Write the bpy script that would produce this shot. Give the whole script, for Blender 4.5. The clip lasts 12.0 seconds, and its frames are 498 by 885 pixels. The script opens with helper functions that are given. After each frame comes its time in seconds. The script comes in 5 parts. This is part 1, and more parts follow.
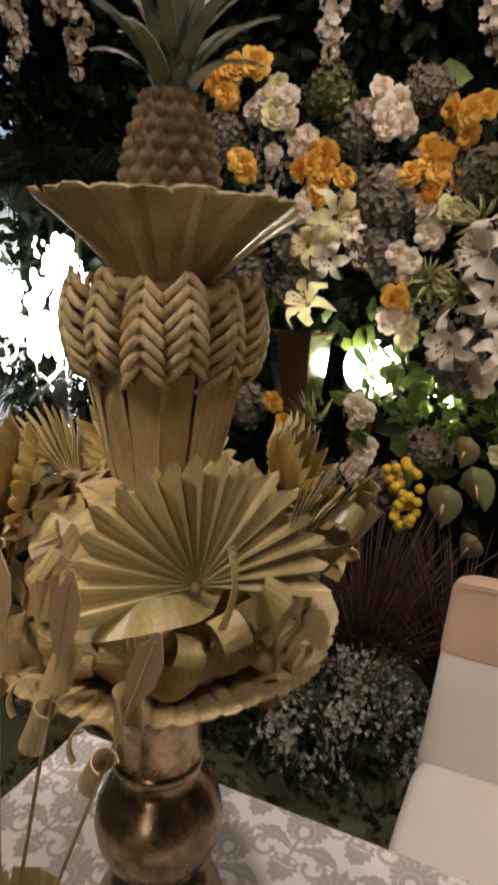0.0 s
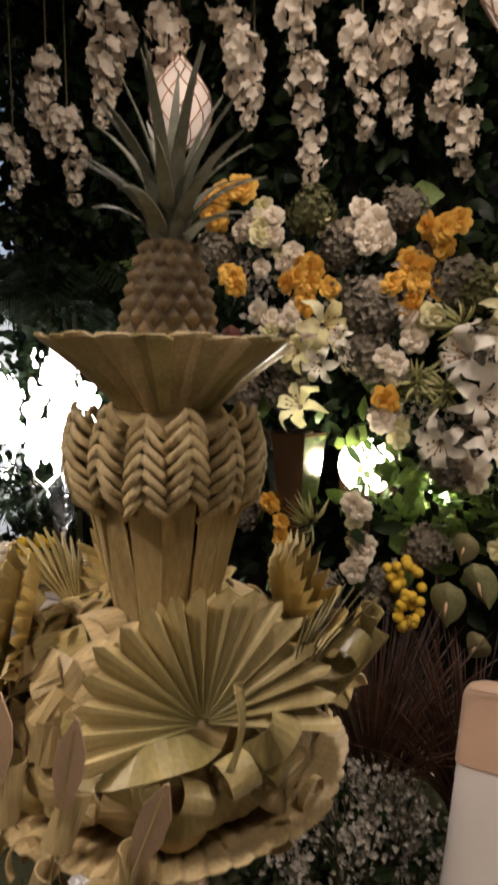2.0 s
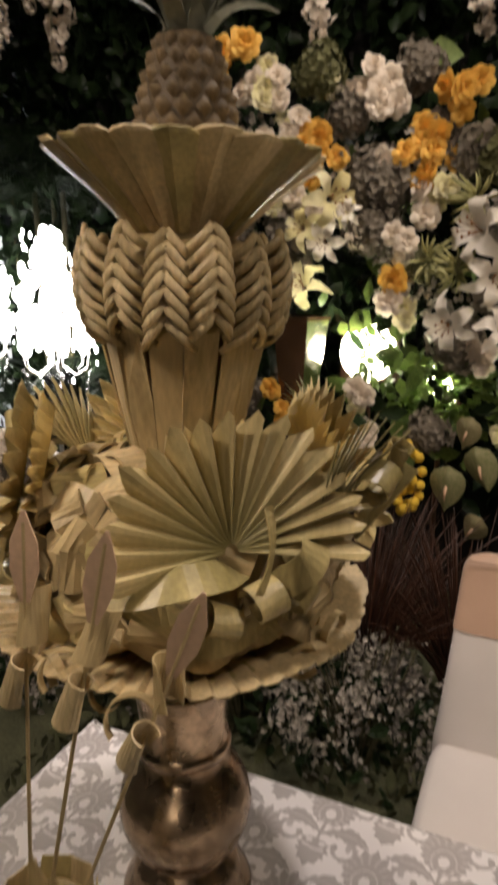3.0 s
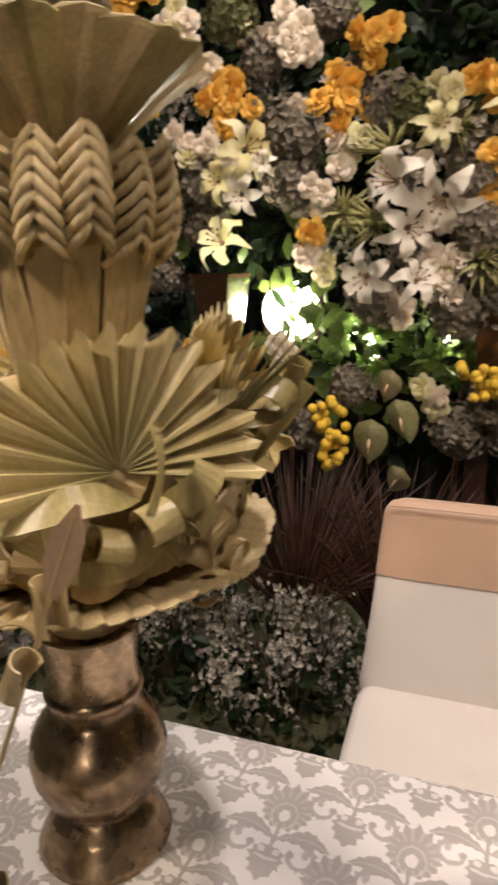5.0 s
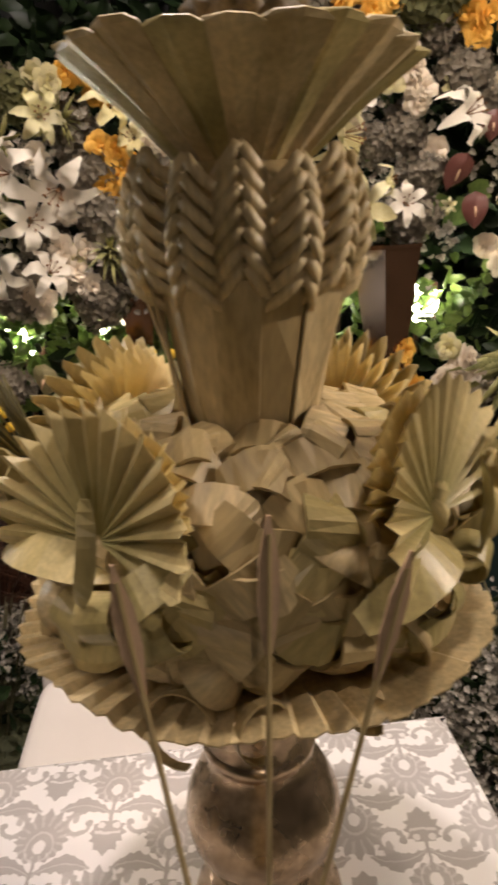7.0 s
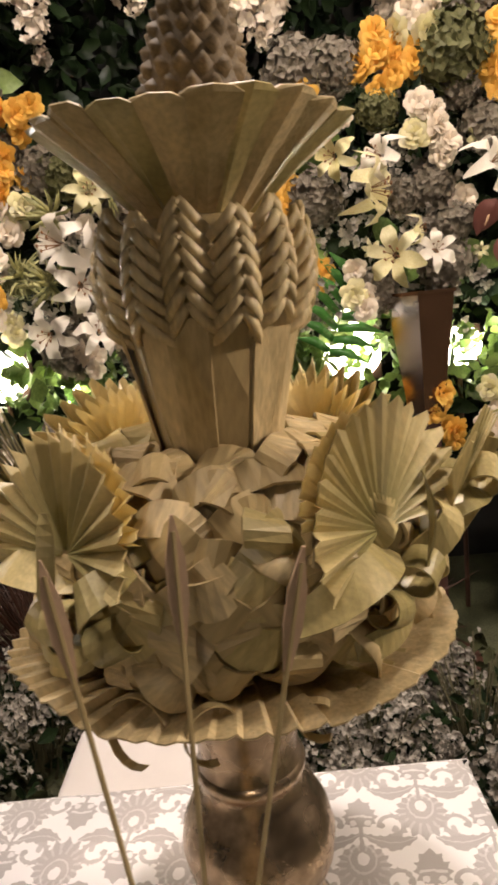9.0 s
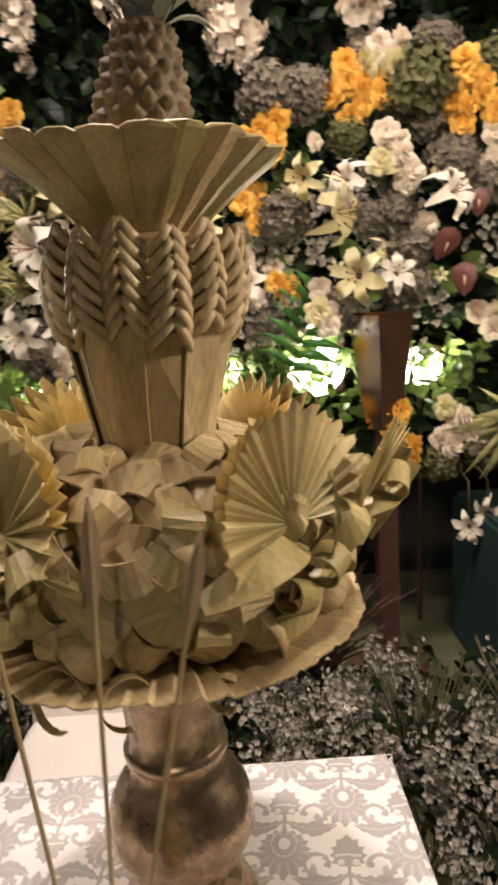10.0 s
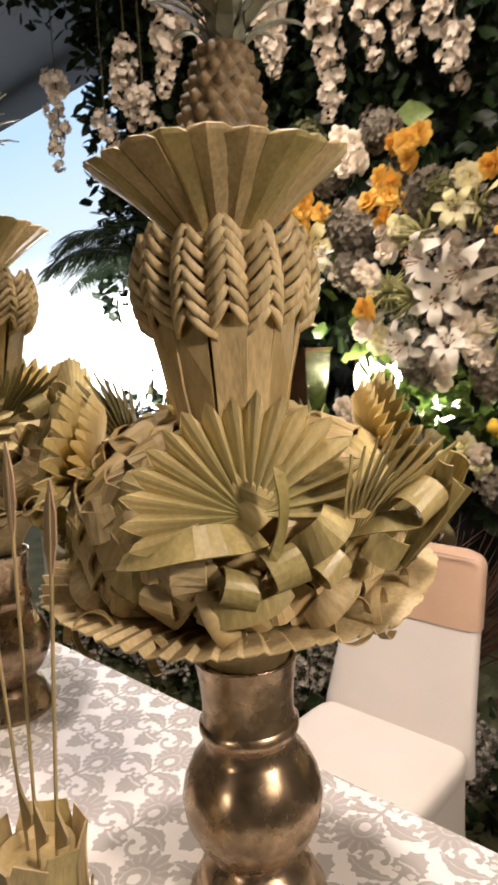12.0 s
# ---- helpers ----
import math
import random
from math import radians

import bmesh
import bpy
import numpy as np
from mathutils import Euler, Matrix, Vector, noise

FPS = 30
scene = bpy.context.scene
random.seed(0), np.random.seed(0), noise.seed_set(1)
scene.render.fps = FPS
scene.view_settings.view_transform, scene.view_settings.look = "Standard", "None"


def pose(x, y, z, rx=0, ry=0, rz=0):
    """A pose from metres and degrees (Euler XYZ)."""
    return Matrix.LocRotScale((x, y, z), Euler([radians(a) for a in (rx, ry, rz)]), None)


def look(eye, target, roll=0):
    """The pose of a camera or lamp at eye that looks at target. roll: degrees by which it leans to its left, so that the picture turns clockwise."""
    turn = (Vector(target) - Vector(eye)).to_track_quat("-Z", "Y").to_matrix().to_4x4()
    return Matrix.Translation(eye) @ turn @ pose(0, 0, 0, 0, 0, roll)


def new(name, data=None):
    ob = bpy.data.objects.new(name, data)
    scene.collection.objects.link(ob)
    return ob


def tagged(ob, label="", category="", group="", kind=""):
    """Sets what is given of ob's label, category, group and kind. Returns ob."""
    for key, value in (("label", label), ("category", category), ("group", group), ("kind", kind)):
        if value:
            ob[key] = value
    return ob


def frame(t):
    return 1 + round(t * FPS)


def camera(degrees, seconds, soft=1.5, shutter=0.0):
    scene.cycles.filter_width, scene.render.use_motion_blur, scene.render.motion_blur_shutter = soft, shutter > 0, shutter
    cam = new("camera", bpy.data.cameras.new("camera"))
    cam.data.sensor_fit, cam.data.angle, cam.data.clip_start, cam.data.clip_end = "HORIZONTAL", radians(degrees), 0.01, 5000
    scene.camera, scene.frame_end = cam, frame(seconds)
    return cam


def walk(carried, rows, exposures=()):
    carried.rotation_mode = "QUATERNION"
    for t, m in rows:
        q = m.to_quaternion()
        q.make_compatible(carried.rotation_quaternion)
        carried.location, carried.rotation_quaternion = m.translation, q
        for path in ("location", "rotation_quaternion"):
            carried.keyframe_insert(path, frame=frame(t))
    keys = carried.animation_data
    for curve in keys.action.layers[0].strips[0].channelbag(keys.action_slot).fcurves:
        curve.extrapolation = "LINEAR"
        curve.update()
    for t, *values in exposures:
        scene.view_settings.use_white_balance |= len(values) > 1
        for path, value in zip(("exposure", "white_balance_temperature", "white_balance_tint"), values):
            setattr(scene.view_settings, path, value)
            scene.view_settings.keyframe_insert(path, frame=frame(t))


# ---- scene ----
cam = camera(42.1, 12.0, soft=3.0, shutter=0.5)
PATH = [
    (0, (0.035, 0.008, 1.742), (-0.8, 1.764, 1.274), 1.4),
    (0.5, (0.038, 0.004, 1.772), (-0.821, 1.78, 1.444), 1.1),
    (1, (0.047, -0.011, 1.808), (-0.84, 1.772, 1.619), -0.1),
    (1.5, (0.055, -0.011, 1.832), (-0.831, 1.781, 1.773), -1.4),
    (2, (0.033, -0.002, 1.789), (-0.811, 1.801, 1.598), -0.4),
    (2.5, (0.017, -0.012, 1.753), (-0.815, 1.784, 1.468), 0.1),
    (3, (-0.019, 0.007, 1.69), (-0.817, 1.779, 1.219), 0.0),
    (3.2, (-0.007, 0.003, 1.696), (-0.782, 1.763, 1.146), -0.6),
    (4.8, (0.001, 0.044, 1.617), (-0.644, 1.855, 1.066), -0.0),
    (5, (0.022, 0.039, 1.62), (-0.59, 1.864, 1.076), -0.6),
    (5.5, (0.094, 0.045, 1.612), (-0.321, 1.926, 1.073), -1.4),
    (6, (0.17, 0.044, 1.641), (-0.032, 1.95, 1.07), -2.3),
    (6.5, (0.235, 0.045, 1.636), (0.233, 1.955, 1.041), -3.1),
    (7, (0.302, 0.041, 1.633), (0.461, 1.938, 1.021), -3.5),
    (7.2, (0.323, 0.042, 1.631), (0.511, 1.935, 1.013), -3.5),
    (8.8, (0.422, -0.017, 1.606), (0.422, 1.924, 1.123), -6.1),
    (9, (0.407, -0.023, 1.609), (0.367, 1.929, 1.175), -6.3),
    (9.5, (0.379, -0.055, 1.614), (0.538, 1.884, 1.153), -4.5),
    (10, (0.458, -0.089, 1.606), (0.498, 1.869, 1.201), -3.4),
    (10.5, (0.659, -0.156, 1.572), (0.283, 1.777, 1.223), -1.2),
    (11, (0.748, -0.134, 1.583), (0.118, 1.735, 1.249), -2.5),
    (11.5, (0.904, -0.014, 1.527), (-0.234, 1.619, 1.321), -2.4),
    (12, (0.956, 0.086, 1.544), (-0.386, 1.545, 1.279), -3.0),
]
walk(cam, [(t, look(eye, target, roll)) for t, eye, target, roll in PATH], [(0, -0.7), (1.5, -0.75), (3.2, -0.5), (4.8, -0.05), (7.2, 0.0), (8.8, 0.2), (10.5, 0.25), (12, 0.3)])

# ---- light ----
world = bpy.data.worlds.new("world")
scene.world = world
world.use_nodes = True
world.node_tree.nodes["Background"].inputs["Color"].default_value = (0.9, 0.85, 0.8, 1)
world.node_tree.nodes["Background"].inputs["Strength"].default_value = 0.003


def area(name, eye, target, size, watts, color=(1.0, 0.85, 0.7)):
    d = bpy.data.lights.new(name, "AREA")
    d.shape, d.size, d.energy, d.color = "DISK", size, watts, color
    ob = new(name, d)
    ob.matrix_world = look(eye, target)
    return ob


def spot(name, eye, target, watts, angle, color=(1.0, 0.85, 0.66), radius=0.05):
    d = bpy.data.lights.new(name, "SPOT")
    d.energy, d.spot_size, d.spot_blend, d.color, d.shadow_soft_size = watts, radians(angle), 0.6, color, radius
    ob = new(name, d)
    ob.matrix_world = look(eye, target)
    return ob


# unseen lamps added to light table, centrepieces and flowers; vase highlights hint at some
ADDED_LAMPS = [((-1.2, -0.4, 3.0), (-0.56, 0.74, 1.35), 3), ((2.6, 0.6, 2.35), (0.3, 0.8, 1.4), 42), ((0.3, -3.4, 1.9), (0.1, 1.8, 1.6), 16), ((0.2, 1.25, 4.6), (0.1, 1.1, 0.7), 74), ((-0.7, 0.8, 4.0), (-0.6, 2.6, 1.8), 34), ((1.0, 0.6, 3.4), (0.9, 2.6, 1.7), 30)]
for eye, target, watts in ADDED_LAMPS:
    lamp = area("added_lamp", eye, target, 0.26, watts, (1.0, 0.87, 0.82) if eye[2] > 4.2 else (1.0, 0.82, 0.67))
    # the weakest lamp is an added beam that lifts the left centrepiece
    if watts < 5:
        lamp.data.spread = radians(46)  # a narrow beam
# lamps behind the flowers and the lanterns
UPLIGHTS = [(-0.72, 2.86, 1.4), (-0.4, 2.88, 1.27), (0.02, 2.88, 1.27), (0.43, 2.88, 1.3), (0.84, 2.84, 1.33), (1.34, 2.9, 1.3)]
for p in UPLIGHTS:
    spot("uplight_lamp", (p[0], p[1] - 0.12, p[2] - 0.02), (p[0], p[1] - 0.4, p[2] + 0.9), 42, 150, (1.0, 0.93, 0.72))

# ---- materials ----


def material(name):
    m = bpy.data.materials.new(name)
    m.use_nodes = True
    nt = m.node_tree
    return m, nt, nt.nodes["Principled BSDF"]


def mat(name, color, rough=0.6, metal=0.0, var=0.25, scale=12.0, fine=140.0, bump=0.25, dist=0.002, hue=0.0, sheen=0.0, trans=0.0, other=None, stretch=(1, 1, 1), spec=0.5):
    """A surface with broad stains and fine grain; pieces differ a little from one another."""
    m, nt, p = material(name)
    N, L = nt.nodes.new, nt.links.new
    tc, mp = N("ShaderNodeTexCoord"), N("ShaderNodeMapping")
    mp.inputs["Scale"].default_value = stretch
    L(tc.outputs["Object"], mp.inputs["Vector"])
    n1, n2 = N("ShaderNodeTexNoise"), N("ShaderNodeTexNoise")
    for n, s in ((n1, scale), (n2, fine)):
        n.inputs["Scale"].default_value, n.inputs["Detail"].default_value = s, 5
        L(mp.outputs[0], n.inputs["Vector"])
    a = [min(1, c * (1 - var)) for c in color] + [1]
    b = [min(1, c * (1 + var)) for c in (other or color)] + [1]
    mix = N("ShaderNodeMix")
    mix.data_type = "RGBA"
    mix.inputs["A"].default_value, mix.inputs["B"].default_value = a, b
    info, geo = N("ShaderNodeObjectInfo"), N("ShaderNodeNewGeometry")
    add = N("ShaderNodeMath")
    add.operation = "ADD"
    L(info.outputs["Random"], add.inputs[0])
    L(geo.outputs["Random Per Island"], add.inputs[1])
    rnd = N("ShaderNodeMath")
    rnd.operation = "FRACT"
    L(add.outputs[0], rnd.inputs[0])
    f = N("ShaderNodeMath")
    f.operation = "MULTIPLY_ADD"
    f.inputs[1].default_value, f.inputs[2].default_value = 1.3, -0.35
    L(n1.outputs["Fac"], f.inputs[0])
    g = N("ShaderNodeMath")
    g.operation = "MULTIPLY_ADD"
    g.use_clamp = True
    g.inputs[1].default_value = 0.55
    L(rnd.outputs[0], g.inputs[0])
    L(f.outputs[0], g.inputs[2])
    L(g.outputs[0], mix.inputs["Factor"])
    hsv = N("ShaderNodeHueSaturation")
    v = N("ShaderNodeMapRange")
    v.inputs["From Min"].default_value, v.inputs["From Max"].default_value = 0.3, 0.7
    v.inputs["To Min"].default_value, v.inputs["To Max"].default_value = 1 - var * 0.6, 1 + var * 0.4
    L(n2.outputs["Fac"], v.inputs["Value"])
    L(v.outputs[0], hsv.inputs["Value"])
    L(mix.outputs["Result"], hsv.inputs["Color"])
    L(hsv.outputs[0], p.inputs["Base Color"])
    r = N("ShaderNodeMapRange")
    r.inputs["To Min"].default_value, r.inputs["To Max"].default_value = max(0.03, rough - 0.12), min(1, rough + 0.12)
    L(n1.outputs["Fac"], r.inputs["Value"])
    L(r.outputs[0], p.inputs["Roughness"])
    p.inputs["Metallic"].default_value = metal
    p.inputs["Specular IOR Level"].default_value = spec
    if sheen:
        p.inputs["Sheen Weight"].default_value = sheen
    if bump:
        bp = N("ShaderNodeBump")
        bp.inputs["Strength"].default_value, bp.inputs["Distance"].default_value = bump, dist
        L(n2.outputs["Fac"], bp.inputs["Height"])
        L(bp.outputs[0], p.inputs["Normal"])
    if trans:
        t, ms = N("ShaderNodeBsdfTranslucent"), N("ShaderNodeMixShader")
        ms.inputs[0].default_value = trans
        L(hsv.outputs[0], t.inputs["Color"])
        out = nt.nodes["Material Output"]
        L(p.outputs[0], ms.inputs[1])
        L(t.outputs[0], ms.inputs[2])
        L(ms.outputs[0], out.inputs["Surface"])
    return m


def glow(name, color, strength):
    m, nt, p = material(name)
    p.inputs["Base Color"].default_value = (*color, 1)
    p.inputs["Emission Color"].default_value = (*color, 1)
    p.inputs["Emission Strength"].default_value = strength
    return m


LEAF = mat("dried_palm_leaf", (0.46, 0.345, 0.15), 0.42, var=0.3, scale=24, fine=190, bump=0.5, trans=0.12, other=(0.62, 0.5, 0.29), stretch=(1, 1, 0.25))
LEAF_GREEN = mat("green_palm_leaf", (0.35, 0.295, 0.1), 0.35, var=0.3, scale=20, fine=190, trans=0.12, other=(0.54, 0.44, 0.21), stretch=(1, 1, 0.3))
# yellow leaf, its colour raised for the lamps that shine from behind
LEAF_YELLOW = mat("backlit_yellow_leaf", (0.88, 0.76, 0.42), 0.5, var=0.1, scale=14, trans=0.5, other=(0.92, 0.82, 0.54))
LEAF_FAN = mat("fan_palm_leaf", (0.53, 0.42, 0.18), 0.4, var=0.2, scale=20, fine=190, trans=0.12, other=(0.64, 0.53, 0.27), stretch=(1, 1, 0.3))


def green_root(m, green, reach):
    """The leaf stays green near the root of the blade and pales towards its tip."""
    nt = m.node_tree
    N, L = nt.nodes.new, nt.links.new
    tc, ln, mr, mix = N("ShaderNodeTexCoord"), N("ShaderNodeVectorMath"), N("ShaderNodeMapRange"), N("ShaderNodeMix")
    ln.operation = "LENGTH"
    L(tc.outputs["Object"], ln.inputs[0])
    L(ln.outputs["Value"], mr.inputs["Value"])
    mr.inputs["From Min"].default_value, mr.inputs["From Max"].default_value = reach * 0.15, reach
    mr.inputs["To Min"].default_value, mr.inputs["To Max"].default_value = 0.6, 0.0
    mix.data_type = "RGBA"
    p = nt.nodes["Principled BSDF"]
    old = p.inputs["Base Color"].links[0].from_socket
    L(old, mix.inputs["A"])
    mix.inputs["B"].default_value = (*green, 1)
    L(mr.outputs[0], mix.inputs["Factor"])
    L(mix.outputs["Result"], p.inputs["Base Color"])


green_root(LEAF_FAN, (0.2, 0.21, 0.07), 0.11)
LEAF_TAN = mat("tan_palm_leaf", (0.38, 0.28, 0.125), 0.48, var=0.25, scale=10, trans=0.1, other=(0.5, 0.39, 0.2), stretch=(1, 1, 0.2))
BRASS = mat("aged_brass", (0.27, 0.19, 0.115), 0.27, 0.85, var=0.45, scale=22, fine=80, bump=0.12, dist=0.002, other=(0.43, 0.32, 0.21))
RIND = mat("pineapple_rind", (0.075, 0.052, 0.026), 0.6, var=0.4, scale=40, fine=250, other=(0.17, 0.118, 0.058))
CROWN = mat("pineapple_leaf", (0.09, 0.1, 0.075), 0.55, var=0.3, scale=20, other=(0.2, 0.2, 0.15))
COVER = mat("white_chair_cover", (0.66, 0.61, 0.57), 0.75, var=0.06, scale=6, fine=600, bump=0.15, sheen=0.2)
BAND = mat("peach_satin_band", (0.5, 0.33, 0.23), 0.5, var=0.1, scale=8, fine=500, bump=0.15, sheen=0.2)
WOOD = mat("dark_wood", (0.075, 0.035, 0.022), 0.5, var=0.4, scale=6, stretch=(1, 1, 0.2))
FLOOR = mat("dark_carpet", (0.03, 0.045, 0.025), 0.9, var=0.6, scale=5, fine=90, bump=0.6, dist=0.01, other=(0.1, 0.1, 0.05))
WALL = mat("dark_wall", (0.025, 0.025, 0.024), 0.85, var=0.25, scale=2)
CEIL = mat("ceiling_paint", (0.2, 0.18, 0.16), 0.9, var=0.1, scale=2)
WHITE_PETAL = mat("white_petal", (0.83, 0.74, 0.62), 0.6, var=0.12, scale=30, trans=0.25, bump=0.1)
CREAM_PETAL = mat("cream_petal", (0.72, 0.66, 0.5), 0.6, var=0.12, scale=30, trans=0.25, other=(0.75, 0.7, 0.36))
LILY_YELLOW = mat("yellow_petal", (0.72, 0.6, 0.2), 0.55, var=0.15, scale=30, trans=0.25, other=(0.78, 0.74, 0.5))
ORANGE = mat("orange_petal", (0.8, 0.41, 0.05), 0.6, var=0.15, scale=30, trans=0.2, other=(0.87, 0.56, 0.12))
GREY_PETAL = mat("dusty_petal", (0.2, 0.172, 0.13), 0.75, var=0.35, scale=20, trans=0.15)
BALL = mat("yellow_ball", (0.7, 0.46, 0.04), 0.8, var=0.2, scale=60, fine=500, bump=0.6)
# near-black: the shade behind the flowers is put into this leaf colour
FOLIAGE = mat("shaded_foliage", (0.006, 0.013, 0.006), 0.42, var=0.5, scale=9, trans=0.08, spec=0.2, other=(0.013, 0.024, 0.008))
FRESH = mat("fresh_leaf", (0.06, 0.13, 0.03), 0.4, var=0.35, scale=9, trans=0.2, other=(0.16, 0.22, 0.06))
ANTH = mat("green_spathe", (0.2, 0.25, 0.09), 0.32, var=0.25, scale=9, trans=0.15, other=(0.36, 0.3, 0.17))
MAROON = mat("maroon_spathe", (0.14, 0.05, 0.04), 0.35, var=0.3, scale=15)
REDGRASS = mat("red_grass", (0.02, 0.008, 0.004), 0.5, var=0.5, scale=8, other=(0.05, 0.019, 0.009))
GYPSO = mat("white_filler", (0.36, 0.33, 0.285), 0.8, var=0.3, scale=15, trans=0.15)
STEM = mat("thin_stem", (0.09, 0.08, 0.04), 0.7, var=0.3)
SILVER = mat("polished_silver", (0.75, 0.73, 0.7), 0.15, 1.0, var=0.1, bump=0)
TEAL = mat("teal_cloth", (0.005, 0.03, 0.028), 0.85, var=0.25, scale=4)
LAMP_GLOW = glow("lamp_glow", (1.0, 0.93, 0.72), 16)
WARM_GLOW = glow("warm_bulb", (1.0, 0.8, 0.6), 40)
GLARE = glow("lamp_glare", (1.0, 0.97, 0.95), 14)

WIRE = mat("copper_wire", (0.5, 0.34, 0.24), 0.4, 0.8, var=0.2)


def glass(name, color=(1, 1, 1), rough=0.08):
    m, nt, p = material(name)
    p.inputs["Base Color"].default_value = (*color, 1)
    p.inputs["Roughness"].default_value = rough
    p.inputs["Transmission Weight"].default_value = 1.0
    p.inputs["IOR"].default_value = 1.3
    return m


FROSTED = glow("frosted_lamp_glass", (1.0, 0.8, 0.68), 0.38)


# ---- shapes ----


class Geo:
    """Collects vertices and faces of one mesh."""

    def __init__(self):
        self.v, self.f = [], []

    def add(self, verts, faces, m=None):
        o = len(self.v)
        self.v += [tuple(m @ Vector(p)) for p in verts] if m else [tuple(p) for p in verts]
        self.f += [tuple(i + o for i in f) for f in faces]
        return self

    def grid(self, rows, closed=False):
        """Skin over rows of points; closed joins the ends of each row."""
        n, k = len(rows), len(rows[0])
        faces = []
        for i in range(n - 1):
            for j in range(k if closed else k - 1):
                a, b = i * k + j, i * k + (j + 1) % k
                faces.append((a, b, b + k, a + k))
        return self.add([p for r in rows for p in r], faces)

    def lathe(self, profile, seg=40, cx=0.0, cy=0.0):
        rows = [[(cx + r * math.cos(2 * math.pi * j / seg), cy + r * math.sin(2 * math.pi * j / seg), z) for j in range(seg)] for r, z in profile]
        return self.grid(rows, True)

    def strip(self, points, width, thick, normals, taper=None):
        """A flat band of leaf with thickness along points; normals give its face, taper its relative widths."""
        rows = []
        n = len(points)
        for i, p in enumerate(points):
            p = Vector(p)
            a, b = Vector(points[max(0, i - 1)]), Vector(points[min(n - 1, i + 1)])
            t = (b - a).normalized()
            nn = Vector(normals[i] if isinstance(normals, list) else normals)
            s = t.cross(nn)
            s = s.normalized() if s.length > 1e-6 else Vector((1, 0, 0))
            u = s.cross(t).normalized()
            w = width * (taper[i] if taper else 1) / 2
            h = thick / 2
            rows.append([p - s * w - u * h, p + s * w - u * h, p + s * w + u * h, p - s * w + u * h])
        self.grid(rows, True)
        o = len(self.v) - 4 * n
        self.f += [(o + 3, o + 2, o + 1, o), (o + 4 * n - 4, o + 4 * n - 3, o + 4 * n - 2, o + 4 * n - 1)]
        return self

    def tube(self, points, radius, seg=6, taper=None):
        rows, n = [], len(points)
        for i, p in enumerate(points):
            p = Vector(p)
            a, b = Vector(points[max(0, i - 1)]), Vector(points[min(n - 1, i + 1)])
            t = (b - a).normalized()
            q = t.to_track_quat("Z", "Y")
            r = radius * (taper[i] if taper else 1)
            rows.append([p + q @ Vector((r * math.cos(2 * math.pi * j / seg), r * math.sin(2 * math.pi * j / seg), 0)) for j in range(seg)])
        self.grid(rows, True)
        o = len(self.v) - seg * n
        self.f += [tuple(range(o + seg - 1, o - 1, -1)), tuple(range(o + seg * (n - 1), o + seg * n))]
        return self

    def ball(self, c, r, seg=8, rings=6, squash=(1, 1, 1), jitter=0.0, rng=None):
        rows = []
        for i in range(rings + 1):
            a = math.pi * i / rings
            rr = r * (1 + (rng.uniform(-jitter, jitter) if rng else 0))
            rows.append([(c[0] + squash[0] * rr * math.sin(a) * math.cos(2 * math.pi * j / seg), c[1] + squash[1] * rr * math.sin(a) * math.sin(2 * math.pi * j / seg), c[2] + squash[2] * rr * math.cos(a)) for j in range(seg)])
        return self.grid(rows, True)

    def box(self, x0, x1, y0, y1, z0, z1):
        v = [(x, y, z) for x in (x0, x1) for y in (y0, y1) for z in (z0, z1)]
        return self.add(v, [(0, 1, 3, 2), (4, 6, 7, 5), (0, 4, 5, 1), (2, 3, 7, 6), (0, 2, 6, 4), (1, 5, 7, 3)])

    def mesh(self, name, material, smooth=True, bevel=0.0):
        me = bpy.data.meshes.new(name)
        me.from_pydata(self.v, [], self.f)
        if bevel:
            bm = bmesh.new()
            bm.from_mesh(me)
            bmesh.ops.remove_doubles(bm, verts=bm.verts, dist=1e-5)
            bmesh.ops.bevel(bm, geom=list(bm.edges), offset=bevel, segments=2, affect="EDGES")
            bm.to_mesh(me)
            bm.free()
        me.materials.append(material)
        me.update()
        if smooth:
            me.shade_smooth()
        return me


def part(name, geo, material, parent, label="", smooth=False, bevel=0.0):
    me = geo if isinstance(geo, bpy.types.Mesh) else geo.mesh(name, material, smooth, bevel)
    ob = new(name, me)
    ob.parent = parent
    if label:
        tagged(ob, label)
    return ob


def thing(name, label, category, at=(0, 0, 0), group="", turn=(0, 0, 0)):
    ob = new(name)
    ob.matrix_world = pose(*at, *turn)
    return tagged(ob, label, category, group)


def solid(name, geo, material, label, category="", kind="", group="", smooth=False, bevel=0.0):
    ob = new(name, geo.mesh(name, material, smooth, bevel))
    return tagged(ob, label, category, group, kind)

# ---- structure ----
solid("floor", Geo().box(-9, 9, -7, 9, -0.1, 0), FLOOR, "dark patterned carpet over the hall floor", kind="structure")
solid("ceiling", Geo().box(-9, 9, -7, 9, 5.0, 5.1), CEIL, "dim plain hall ceiling above hanging greenery", kind="structure")
solid("wall_south", Geo().box(-9, 9, -7.2, -7, 0, 5.0), WALL, "plain dark hall wall", kind="structure")
solid("wall_east", Geo().box(9, 9.2, -7, 9, 0, 5.0), WALL, "plain dark hall wall", kind="structure")
solid("wall_west", Geo().box(-9.2, -9, -7, 9, 0, 5.0), WALL, "plain dark hall wall", kind="structure")
solid("wall_north", Geo().box(-3.4, 9, 3.55, 3.7, 0, 5.0), WALL, "dark wall behind the greenery and flowers", kind="structure")
solid("wall_far", Geo().box(-9, 9, 9, 9.2, 0, 5.0), WALL, "plain dark hall wall", kind="structure")

